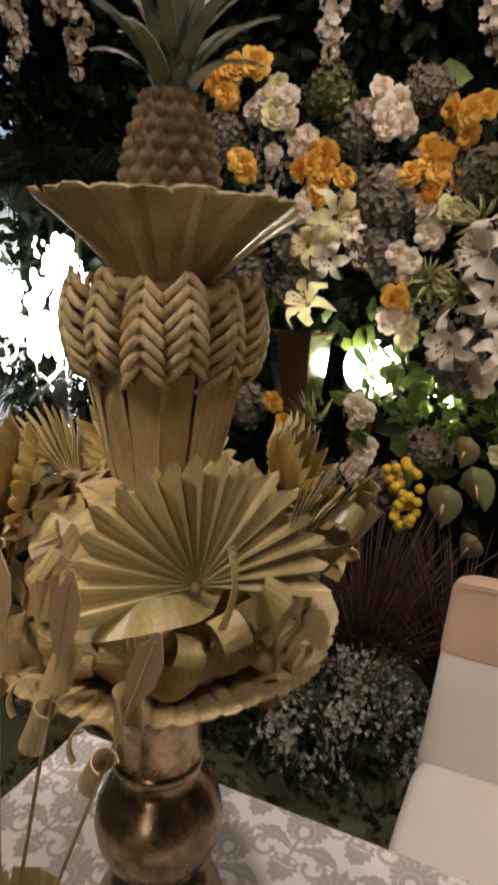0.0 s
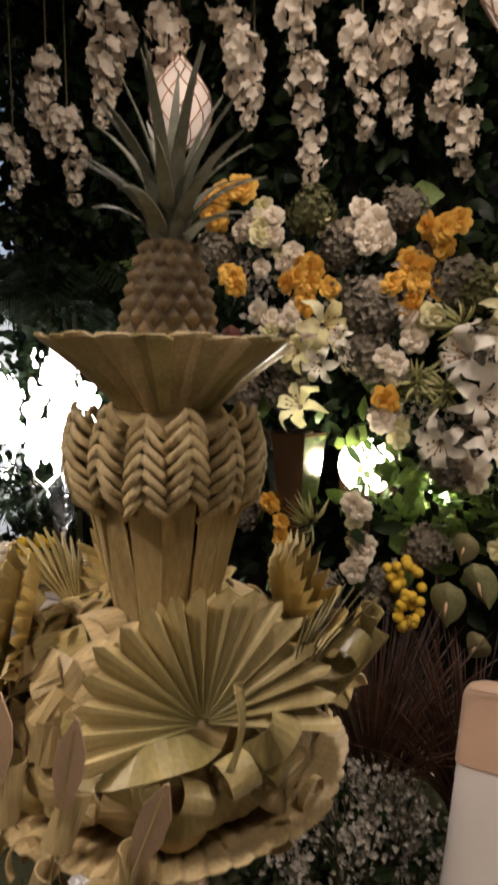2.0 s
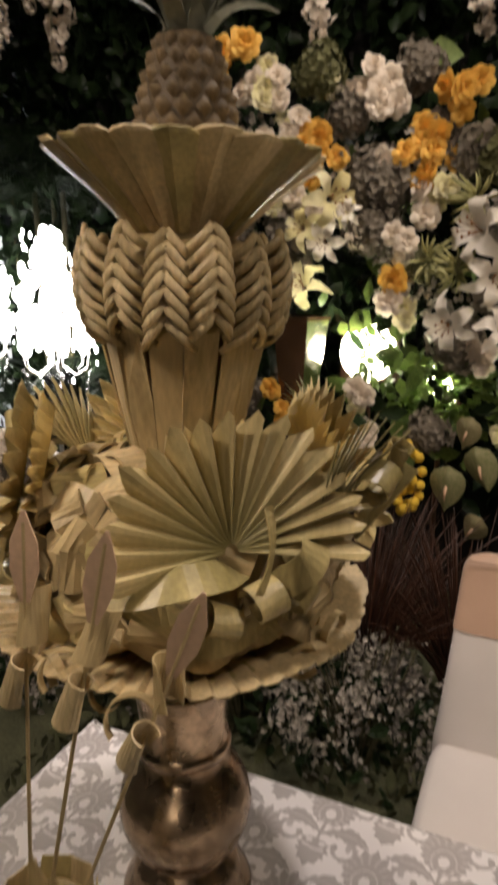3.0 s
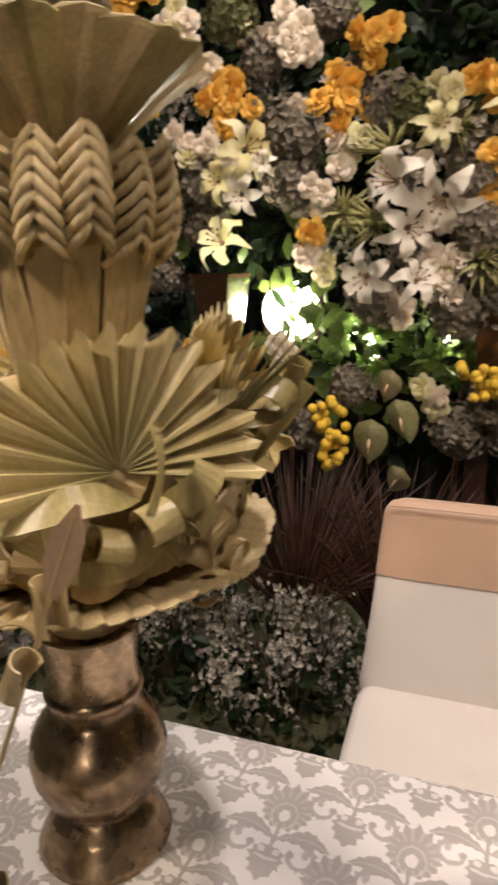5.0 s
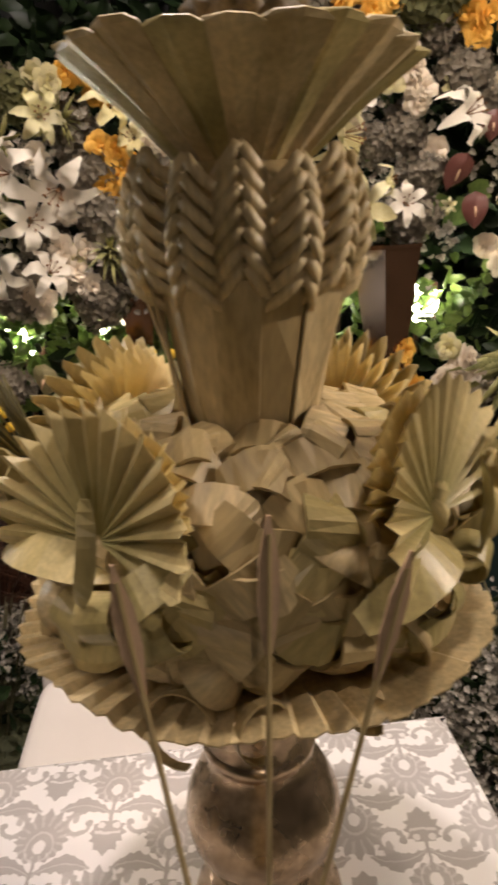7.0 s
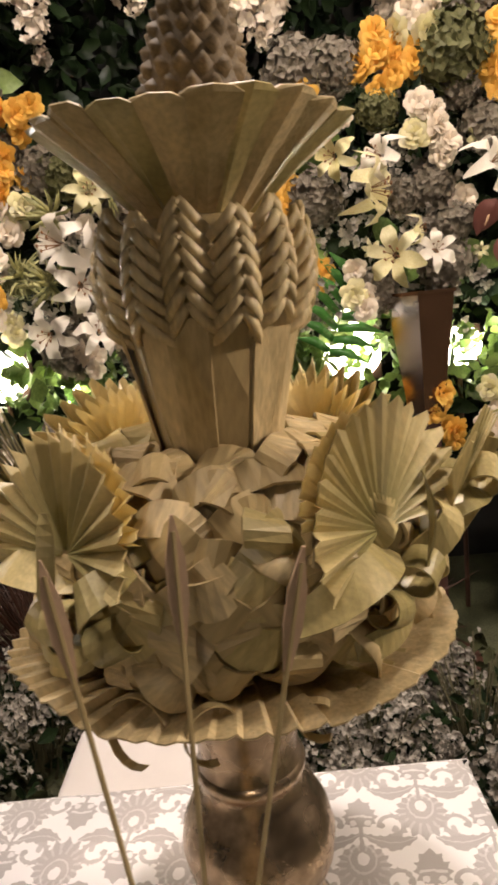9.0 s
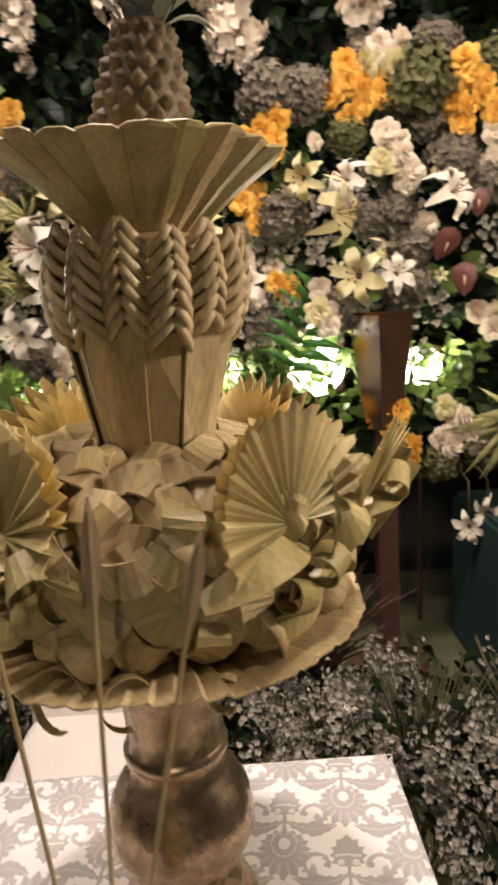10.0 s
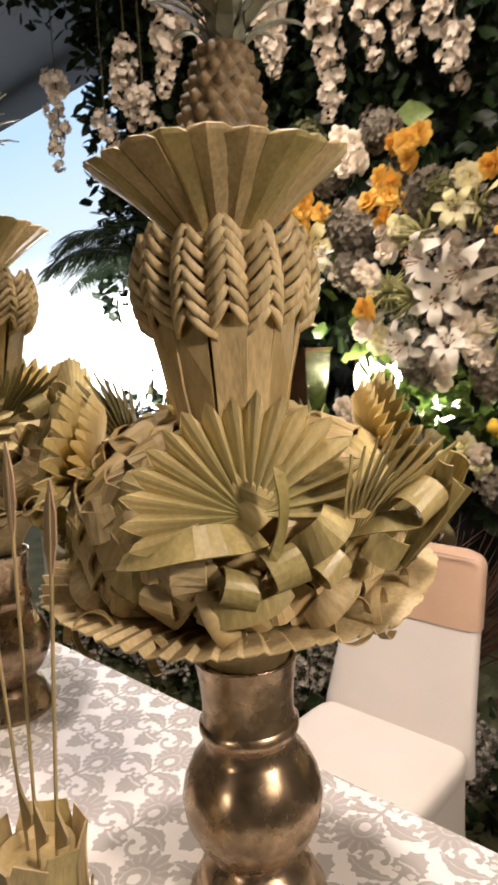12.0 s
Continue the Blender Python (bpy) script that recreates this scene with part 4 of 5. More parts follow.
def bloom(parent, meshes, name, p, r, yaw=0.0, pitch=0.0, label=""):
    rng = flower_rng
    ob = new(name, rng.choice(meshes))
    ob.parent = parent
    ob.matrix_local = parent.matrix_world.inverted() @ (pose(*p, pitch + rng.uniform(-18, 18), rng.uniform(0, 360) if name not in ("anthurium", "leaf") else rng.uniform(-35, 35), yaw + rng.uniform(-22, 22)) @ Matrix.Scale(r * rng.uniform(0.9, 1.1), 4))
    if label:
        tagged(ob, label)
    return ob


def clump(parent, meshes, name, x, y, z, n, r, spread, label=""):
    """Several blooms pressed together round a point."""
    rng = flower_rng
    for k in range(n):
        a = k * 2.4 + rng.uniform(-0.4, 0.4)
        d = spread * math.sqrt((k + 0.2) / n)
        bloom(parent, meshes, name, (x + d * math.cos(a) * 1.15, y + rng.uniform(-0.03, 0.03) + d * 0.3, z + d * math.sin(a)), r, math.cos(a) * 25, -math.sin(a) * 20, label)


def lily(parent, meshes, x, y, z, r, label):
    rng = flower_rng
    ob = bloom(parent, meshes, "lily", (x, y, z), r * 1.05, rng.uniform(-42, 42), rng.uniform(-10, 48), label)
    st = tagged(new("stamen_tuft", STAM), kind="stuff")
    st.parent = ob


def anthurium(parent, meshes, x, y, z, r, label):
    ob = bloom(parent, meshes, "anthurium", (x, y, z), r, 0, 15, label)
    st = new("spadix", SPADIX)
    st.parent = ob


def buttons(parent, x, y, z, n, w, h, r=0.02):
    rng = flower_rng
    for k in range(n):
        f = k / n
        bloom(parent, [BALL_ME], "button_bloom", (x + rng.uniform(-w, w) * (1 - 0.5 * f), y + rng.uniform(-0.03, 0.03), z + h / 2 - h * f), r)


def leaves(parent, x0, x1, z0, z1, y0, y1, n, size):
    rng = flower_rng
    for k in range(n):
        ob = new("leaf", rng.choice(BIG_LEAF))
        ob.parent = parent
        ob.matrix_local = parent.matrix_world.inverted() @ (pose(rng.uniform(x0, x1), rng.uniform(y0, y1), rng.uniform(z0, z1), rng.uniform(-30, 70), rng.uniform(-180, 180), rng.uniform(-50, 50)) @ Matrix.Scale(size * rng.uniform(0.6, 1.3), 4))


# stands with tall hexagonal bronze vases
BRONZE = mat("bronze_mirror", (0.22, 0.12, 0.07), 0.22, 0.85, var=0.25, scale=6, bump=0.05)
GLINT = mat("mirror_facet", (0.6, 0.55, 0.5), 0.12, 1.0, var=0.1, scale=6, bump=0.03)


def flower_stand(x, y):
    top = thing("flower_stand", "tall bronze faceted trumpet vase on a dark brown post", "flower stand", (x, y, 0), "flower stands")
    part("base", Geo().lathe([(0, 0), (0.18, 0), (0.18, 0.015), (0.05, 0.03), (0, 0.03)], 24), WOOD, top)
    part("post", Geo().box(-0.042, 0.042, -0.042, 0.042, 0.02, 1.1), WOODRED, top, bevel=0.004)
    for k in range(6):
        a0, a1 = radians(60 * k + 10), radians(60 * k + 70)
        v = []
        for r, z in ((0.078, 1.1), (0.142, 1.56)):
            for rr in (r, r - 0.006):
                v += [(rr * math.cos(a0), rr * math.sin(a0), z), (rr * math.cos(a1), rr * math.sin(a1), z)]
        g = Geo().add(v, [(0, 1, 5, 4), (3, 2, 6, 7), (4, 5, 7, 6), (0, 2, 3, 1)])
        part("facet", g, GLINT if k % 2 else BRONZE, top)
    g = Geo().lathe([(0.135, 1.552), (0.147, 1.552), (0.149, 1.566), (0.135, 1.566)], 6)
    g.v = [tuple(Matrix.Rotation(radians(10), 4, "Z") @ Vector(p)) for p in g.v]
    part("lip", g, BRONZE, top, "bronze rim")
    return top


WOODRED = mat("reddish_wood", (0.065, 0.03, 0.023), 0.4, var=0.35, scale=6, stretch=(1, 1, 0.15))
for sx, sy in ((-0.98, 2.62), (0.1, 2.72), (1.07, 2.5)):
    flower_stand(sx, sy)

left = thing("flower_arrangement", "mixed bouquet of white, orange and cream blooms in a bronze vase", "bouquet", (-0.98, 2.62, 1.56), "tall bouquets")
mid = thing("flower_arrangement", "mixed bouquet with large white lilies in a bronze vase", "bouquet", (0.1, 2.72, 1.56), "tall bouquets")
right = thing("flower_arrangement", "mixed bouquet with yellow lilies and anthuriums in a bronze vase", "bouquet", (1.07, 2.5, 1.56), "tall bouquets")

def roses(parent, meshes, y, spots):
    """Round heads of packed roses at (x, z), each of the given radius."""
    for x, z, r in spots:
        if r < 0.06:
            bloom(parent, meshes, "rose", (x, y, z), r)
        else:
            clump(parent, meshes, "rose", x, y, z, max(3, round(0.85 * (r / 0.046) ** 2)), 0.05, r * 0.68)


def white_roses(parent, y, spots):
    roses(parent, ROSE_W + ROSE_C[:1], y, spots)


def orange_roses(parent, y, spots):
    roses(parent, ROSE_O, y, spots)


def white_lilies(parent, y, spots):
    for x, z, r in spots:
        lily(parent, LILY_W, x, y - 0.06, z, r * 1.05, "open white lily")


def yellow_lilies(parent, y, spots):
    for i, (x, z, r) in enumerate(spots):
        lily(parent, LILY_C if i % 3 == 2 else LILY_Y, x, y - 0.06, z, r * 1.1, "open yellow lily")


def dusty_hydrangeas(parent, y, spots):
    for x, z, r in spots:
        bloom(parent, HYD_G, "hydrangea", (x, y + 0.08, z), r * 0.95)


def green_blooms(parent, y, spots):
    for x, z, r in spots:
        bloom(parent, HYD_L, "hydrangea", (x, y + 0.05, z), r, label="green bloom")


def maroon_spathes(parent, y, spots):
    for x, z, r in spots:
        anthurium(parent, ANTH_M, x, y - 0.04, z, r * 0.95, "glossy maroon anthurium")


def green_spathes(parent, y, spots):
    for x, z, r in spots:
        anthurium(parent, ANTH_G, x, y - 0.02, z, r * 1.05, "green and rose anthurium")


# the bouquet towards the window
white_roses(left, 2.5, [(-1.09, 2.42, 0.132), (-0.65, 2.36, 0.132), (-1.06, 2.04, 0.091), (-0.95, 2.03, 0.05), (-0.44, 1.99, 0.104), (-0.52, 1.85, 0.077), (-0.53, 1.61, 0.082)])
orange_roses(left, 2.5, [(-0.88, 2.18, 0.141), (-0.45, 2.15, 0.145), (-0.36, 2.33, 0.1), (-1.31, 2.51, 0.079), (-1.21, 2.22, 0.064), (-0.55, 1.71, 0.059), (-1.3, 2.53, 0.095), (-1.16, 2.58, 0.059)])
yellow_lilies(left, 2.5, [(-0.79, 2, 0.1), (-0.89, 1.9, 0.082), (-0.88, 1.68, 0.1)])
white_lilies(left, 2.5, [(-0.8, 1.85, 0.073), (-0.72, 1.95, 0.059)])
dusty_hydrangeas(left, 2.5, [(-0.63, 2.06, 0.118), (-0.65, 1.9, 0.104), (-0.98, 1.9, 0.109), (-0.99, 1.75, 0.095), (-0.3, 2.14, 0.102), (-0.76, 2.32, 0.091), (-0.51, 2.44, 0.091), (-1.32, 2.35, 0.091), (-1.2, 1.76, 0.102), (-1.2, 1.57, 0.091), (-0.42, 2.24, 0.068), (-1.28, 1.91, 0.091)])
green_blooms(left, 2.5, [(-0.87, 2.46, 0.082), (-0.45, 1.77, 0.068)])
anthurium(left, ANTH_M, -1.2, 2.47, 1.95, 0.08, "dark maroon anthurium")
for x, z in [(-0.42, 1.78), (-0.28, 1.98)]:
    bloom(left, TUFT, "leaf_tuft", (x, 2.5, z), 0.13)
leaves(left, -1.35, -0.3, 1.6, 2.55, 2.6, 2.75, 60, 0.13)
for k in range(16):
    bloom(left, ROSE_W + LILY_C, "small_bloom", (flower_rng.uniform(-1.2, -0.4), 2.53, flower_rng.uniform(1.75, 2.4)), flower_rng.uniform(0.03, 0.05))
for k in range(15):
    tagged(bloom(left, FILL, "filler_spray", (flower_rng.uniform(-1.25, -0.35), 2.6, flower_rng.uniform(1.62, 2.45)), 0.13), kind="stuff")

# the middle bouquet
orange_roses(mid, 2.5, [(0.06, 2.17, 0.118), (0.09, 1.93, 0.077), (0.14, 1.82, 0.118), (0.57, 1.97, 0.098), (0.69, 1.68, 0.067), (0.16, 1.85, 0.067)])
white_lilies(mid, 2.5, [(-0.24, 1.87, 0.145), (-0.2, 1.72, 0.113), (-0.08, 1.82, 0.113), (-0.33, 1.56, 0.102), (0.35, 1.73, 0.118), (0.18, 1.62, 0.091), (-0.16, 1.54, 0.091), (0.43, 1.52, 0.089), (0.53, 1.69, 0.08)])
yellow_lilies(mid, 2.5, [(0.39, 1.87, 0.095), (0.11, 2.06, 0.082), (-0.12, 2.04, 0.077), (0.18, 1.96, 0.064), (0.36, 1.87, 0.102)])
white_roses(mid, 2.5, [(-0.1, 2.15, 0.077), (0.24, 2.04, 0.091), (-0.09, 1.59, 0.1), (-0.05, 1.49, 0.077), (-0.22, 1.45, 0.077), (0.4, 1.68, 0.068), (0.52, 1.8, 0.093)])
dusty_hydrangeas(mid, 2.5, [(0.02, 1.89, 0.118), (0.04, 1.72, 0.125), (-0.31, 1.47, 0.104), (-0.01, 1.44, 0.102), (0.39, 1.56, 0.113), (-0.18, 1.65, 0.091), (0.08, 1.57, 0.104), (0.28, 1.84, 0.091), (-0.03, 2.02, 0.082), (0.37, 1.7, 0.111), (0.61, 1.54, 0.089), (0.52, 2.18, 0.1), (0.24, 2.07, 0.089), (0.23, 1.62, 0.098)])
green_blooms(mid, 2.5, [(0.34, 2.06, 0.1), (-0.22, 2.12, 0.082), (0.28, 1.6, 0.077)])
for x, z in [(-0.07, 2.03), (-0.33, 1.74), (0.05, 1.6)]:
    bloom(mid, TUFT, "leaf_tuft", (x, 2.5, z), 0.12)
leaves(mid, -0.35, 0.7, 1.45, 2.15, 2.6, 2.72, 60, 0.13)
for k in range(16):
    bloom(mid, ROSE_W + LILY_C, "small_bloom", (flower_rng.uniform(-0.3, 0.65), 2.53, flower_rng.uniform(1.5, 2.1)), flower_rng.uniform(0.03, 0.05))
for k in range(20):
    tagged(bloom(mid, FILL, "filler_spray", (flower_rng.uniform(-0.35, 0.7), 2.58, flower_rng.uniform(1.42, 2.1)), 0.13), kind="stuff")

# the bouquet on the other side
orange_roses(right, 2.42, [(0.97, 2.35, 0.157), (0.93, 2.44, 0.048), (1.41, 2.36, 0.131), (1.35, 2.27, 0.074), (1.48, 2.25, 0.057), (0.65, 2.21, 0.113)])
white_roses(right, 2.42, [(1.08, 2.47, 0.109), (1.1, 2.17, 0.092), (1.05, 2.1, 0.052), (1.15, 2.07, 0.07), (1.51, 2.16, 0.092), (1.47, 1.53, 0.098), (0.83, 1.56, 0.065)])
yellow_lilies(right, 2.42, [(0.86, 1.93, 0.109), (0.95, 1.7, 0.096), (1.02, 1.78, 0.057), (0.76, 2.05, 0.074), (1.55, 1.67, 0.096), (1.56, 1.89, 0.087)])
white_lilies(right, 2.42, [(0.92, 2.03, 0.087), (1.29, 1.97, 0.105), (1.09, 1.7, 0.074)])
dusty_hydrangeas(right, 2.42, [(0.66, 2.37, 0.113), (0.8, 2.37, 0.1), (0.69, 1.93, 0.113), (1.12, 1.94, 0.092), (1.16, 1.66, 0.1), (1.34, 2.12, 0.105), (1.02, 1.91, 0.079), (1.24, 2.26, 0.087), (1.28, 2.51, 0.087), (0.9, 1.58, 0.079), (1.19, 1.8, 0.087), (1.47, 2.02, 0.087)])
green_blooms(right, 2.42, [(1.2, 2.37, 0.122), (0.94, 2.21, 0.074), (1.49, 2.43, 0.087)])
maroon_spathes(right, 2.42, [(1.28, 1.8, 0.074), (1.35, 1.67, 0.074), (1.4, 1.94, 0.057), (1.51, 1.78, 0.057)])
leaves(right, 0.6, 1.75, 1.55, 2.5, 2.55, 2.7, 60, 0.13)
for k in range(16):
    bloom(right, ROSE_W + LILY_C, "small_bloom", (flower_rng.uniform(0.65, 1.6), 2.47, flower_rng.uniform(1.6, 2.4)), flower_rng.uniform(0.03, 0.05))
for k in range(24):
    tagged(bloom(right, FILL, "filler_spray", (flower_rng.uniform(0.65, 1.7), 2.55, flower_rng.uniform(1.52, 2.45)), 0.14), kind="stuff")

# low garlands round the posts
GARLAND = "low garland of small blooms and leaves round a post"
low_left = thing("low_arrangement", GARLAND, "bouquet", (-0.75, 2.6, 0.98), "low garlands")
orange_roses(low_left, 2.5, [(-1.04, 1.27, 0.05), (-0.99, 1.19, 0.041), (-0.99, 1.12, 0.045)])
white_roses(low_left, 2.5, [(-0.66, 1.27, 0.068), (-0.65, 1.12, 0.068), (-0.67, 1.02, 0.05)])
dusty_hydrangeas(low_left, 2.5, [(-0.55, 0.94, 0.104), (-0.4, 1.13, 0.095), (-0.84, 0.88, 0.091), (-1.21, 1.23, 0.091)])
green_spathes(low_left, 2.5, [(-0.3, 0.94, 0.095), (-0.18, 1.03, 0.1), (-0.19, 0.79, 0.077), (-0.24, 1.16, 0.077), (-0.79, 0.86, 0.082)])
buttons(low_left, -0.45, 2.47, 0.95, 30, 0.08, 0.28, 0.021)
bloom(low_left, TUFT, "leaf_tuft", (-0.85, 2.5, 1.2), 0.14)
leaves(low_left, -1.2, -0.1, 0.9, 1.3, 2.55, 2.7, 60, 0.12)
low_mid = thing("low_arrangement", GARLAND, "bouquet", (0.2, 2.6, 0.98), "low garlands")
white_roses(low_mid, 2.5, [(-0.08, 1.13, 0.091), (0.26, 1.12, 0.082), (0.62, 0.9, 0.092), (0.76, 0.89, 0.087)])
dusty_hydrangeas(low_mid, 2.5, [(0.02, 0.98, 0.104), (0.21, 0.99, 0.091), (0.12, 1.07, 0.091)])
orange_roses(low_mid, 2.5, [(0.67, 1.06, 0.07), (0.79, 1.04, 0.044)])
buttons(low_mid, 0.13, 2.46, 1.19, 32, 0.14, 0.12, 0.02)
leaves(low_mid, -0.1, 0.85, 0.92, 1.25, 2.55, 2.7, 60, 0.12)
low_right = thing("low_arrangement", GARLAND, "bouquet", (1.05, 2.6, 0.98), "low garlands")
orange_roses(low_right, 2.46, [(1.1, 1.18, 0.064), (1.08, 1.1, 0.054), (1.15, 1.02, 0.073)])
white_roses(low_right, 2.46, [(1.35, 1.13, 0.091), (1.31, 1.02, 0.064), (1.44, 1.04, 0.068), (0.94, 0.89, 0.1)])
green_blooms(low_right, 2.46, [(1.3, 0.93, 0.077)])
bloom(low_right, HYD_G, "hydrangea", (1.5, 2.55, 1.0), 0.11)
# two white lilies that hang on bent stems below the garland
for x, z in ((1.41, 0.66), (1.49, 0.72)):
    lily(low_right, LILY_W, x, 2.46, z, 0.07, "drooping white lily")
    part("stem", Geo().tube([(x - 1.11, -0.1, -0.04), (x - 1.06, -0.15, -0.12), (x - 1.05, -0.14, z - 0.98)], 0.005, 6), STEM, low_right, smooth=True)
bloom(low_right, TUFT, "leaf_tuft", (1.58, 2.45, 1.1), 0.3)
leaves(low_right, 0.85, 1.6, 0.92, 1.22, 2.55, 2.7, 50, 0.12)


def split_leaf(x, y, z, r, turn):
    """A large glossy leaf cut into ribs, with pale bands."""
    top = thing("split_leaf", "large glossy green split leaf beside the lamp", "leaf", (x, y, z), "split leaves", turn)
    part("stalk", Geo().tube([(0, 0.05, -r * 2.2), (0, 0.02, -r), (0, 0, r * 0.9)], 0.006, 6, [1, 0.9, 0.3]), FRESH, top, smooth=True)
    for i in range(7):
        f = i / 6
        for sgn in (-1, 1):
            ln = r * (0.55 + 0.5 * math.sin(math.pi * (0.2 + 0.65 * f)))
            base = Vector((0, 0, r * (-0.8 + 1.6 * f)))
            tip = base + Vector((sgn * ln, -0.12 * ln, ln * (0.25 + 0.5 * f) - 0.18 * r))
            midp = base.lerp(tip, 0.5) + Vector((0, -0.04 * r, 0.08 * r))
            part("rib", Geo().strip([base, midp, tip], r * 0.22, 0.0015, (0, -1, 0.2), [0.7, 1, 0.15]), LEAF_BRIGHT, top, smooth=True)


LEAF_BRIGHT = mat("glossy_leaf", (0.03, 0.12, 0.025), 0.25, var=0.3, scale=8, trans=0.3, other=(0.08, 0.22, 0.05))
split_leaf(0.76, 2.5, 1.5, 0.17, (0, 25, 10))

# ---- foliage ----


def leaf_field(name, label, n, boxes, size, materials, seed, category="foliage"):
    rng = random.Random(seed)
    g = Geo()
    for x0, x1, y0, y1, z0, z1, share in boxes:
        for k in range(int(n * share)):
            s = size * rng.uniform(0.6, 1.4)
            m = pose(rng.uniform(x0, x1), rng.uniform(y0, y1), rng.uniform(z0, z1), rng.uniform(-60, 140), rng.uniform(-180, 180), rng.uniform(-80, 80))
            g.add(leaf_verts(s, s * 0.36), LEAF_FACES, m)
    ob = solid(name, g, materials, label, category, kind="stuff", smooth=True)
    return ob


leaf_field("foliage_wall", "dense green leaf wall behind the flowers, shade in its near-black colour", 17000, [(-3.4, 2.8, 3.1, 3.5, 0.7, 4.2, 0.85), (-1.5, 1.9, 2.78, 3.0, 1.5, 2.4, 0.15)], 0.1, FOLIAGE, 21)
leaf_field("canopy_foliage", "leaf canopy hanging from the ceiling, shade in its near-black colour", 7500, [(-3.4, 2.8, 2.3, 3.5, 3.9, 4.3, 0.6), (-2.6, 2.4, 3.15, 3.45, 3.0, 4.0, 0.4)], 0.1, FOLIAGE, 22)
# lit copy of the leaves: FRESH, about ten times lighter than FOLIAGE
leaf_field("lit_foliage", "lit green leaves round the uplights, in a lighter colour", 1100, [(-0.5, 0.3, 2.7, 2.88, 1.12, 1.42, 0.45), (0.25, 0.7, 2.7, 2.86, 1.12, 1.42, 0.25), (0.65, 1.6, 2.7, 2.82, 1.12, 1.42, 0.2), (-0.75, 1.6, 2.95, 3.05, 1.1, 1.6, 0.1), (-0.73, -0.5, 2.68, 2.8, 1.22, 1.5, 0.035)], 0.07, FRESH, 23)


def uplight(p):
    top = thing("floodlight", "small dark floodlight with a glowing face among the leaves", "lamp", p, "floodlights")
    rng = random.Random(int(p[0] * 100))
    # the two widest faces also take in the glare round their lamps
    wide = 0.13 if p[2] > 1.31 else 0.09
    part("housing", Geo().box(-wide, wide, 0.0, 0.06, -wide, wide), WOOD, top, bevel=0.006)
    part("stem", Geo().tube([(0, 0.03, -0.07), (0, 0.03, -p[2] + 0.01)], 0.012, 6), WOOD, top)
    n = 20
    ring = [[(r * math.cos(2 * math.pi * k / n), y, r * math.sin(2 * math.pi * k / n)) for k in range(n)] for r, y in ((wide, 0.0), (wide, -0.012), (wide * 0.7, -0.03), (0.001, -0.036))]
    part("lens", Geo().grid(ring, True), LAMP_GLOW, top, "bright glowing lens", smooth=True)
    for k in range(12):
        a = rng.uniform(0, 6.28)
        d = wide + rng.uniform(0.0, 0.08)
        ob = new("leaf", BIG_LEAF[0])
        ob.parent = top
        ob.matrix_local = pose(d * math.cos(a), rng.uniform(-0.14, -0.05), d * math.sin(a), rng.uniform(-20, 30), rng.uniform(-180, 180), rng.uniform(-40, 40)) @ Matrix.Scale(rng.uniform(0.07, 0.14), 4)
    return top


for p in UPLIGHTS:
    uplight(p)

# ---- hanging blossom strands ----


def floret_cluster(seed, n=20):
    rng = random.Random(seed)
    g = Geo()
    for i in range(n):
        d = Vector((rng.gauss(0, 1), rng.gauss(0, 1), rng.gauss(0, 0.8))).normalized()
        c = d * rng.uniform(0.55, 1.0)
        q = (-d).to_track_quat("Y", "Z").to_matrix().to_4x4()
        for k in range(5):
            petal(g, Matrix.Translation(c) @ q @ turned(72 * k + i * 20, rng.uniform(0, 35)), 0.5, 0.48, 0.25, 0.1, 2)
    return g.mesh("blossom", WHITE_PETAL, True)


FLOR = [floret_cluster(i) for i in range(4)]
strand_rng = random.Random(31)


def strand(x, y, z_low, z_top=3.75, fat=0.06):
    rng = strand_rng
    top = thing("blossom_strand", "hanging strand of white wisteria blossoms", "flower strand", (x, y, z_top), "hanging strands")
    ln = z_top - z_low
    part("vine", Geo().tube([(0, 0, 5.0 - z_top), (0.01, 0, -ln * 0.5), (0, 0, -ln)], 0.005, 5), STEM, top)
    n = max(4, int(ln / (fat * 1.0)))
    for k in range(n):
        f = k / (n - 1)
        s = fat * (1.15 - 0.6 * f ** 2) * rng.uniform(0.8, 1.15)
        ob = new("blossom", rng.choice(FLOR))
        ob.parent = top
        ob.matrix_local = pose(rng.uniform(-1, 1) * fat * (1 - 0.6 * f), rng.uniform(-1, 1) * fat * 0.7, -ln * f, rng.uniform(0, 360), rng.uniform(0, 360), 0) @ Matrix.Scale(s, 4)


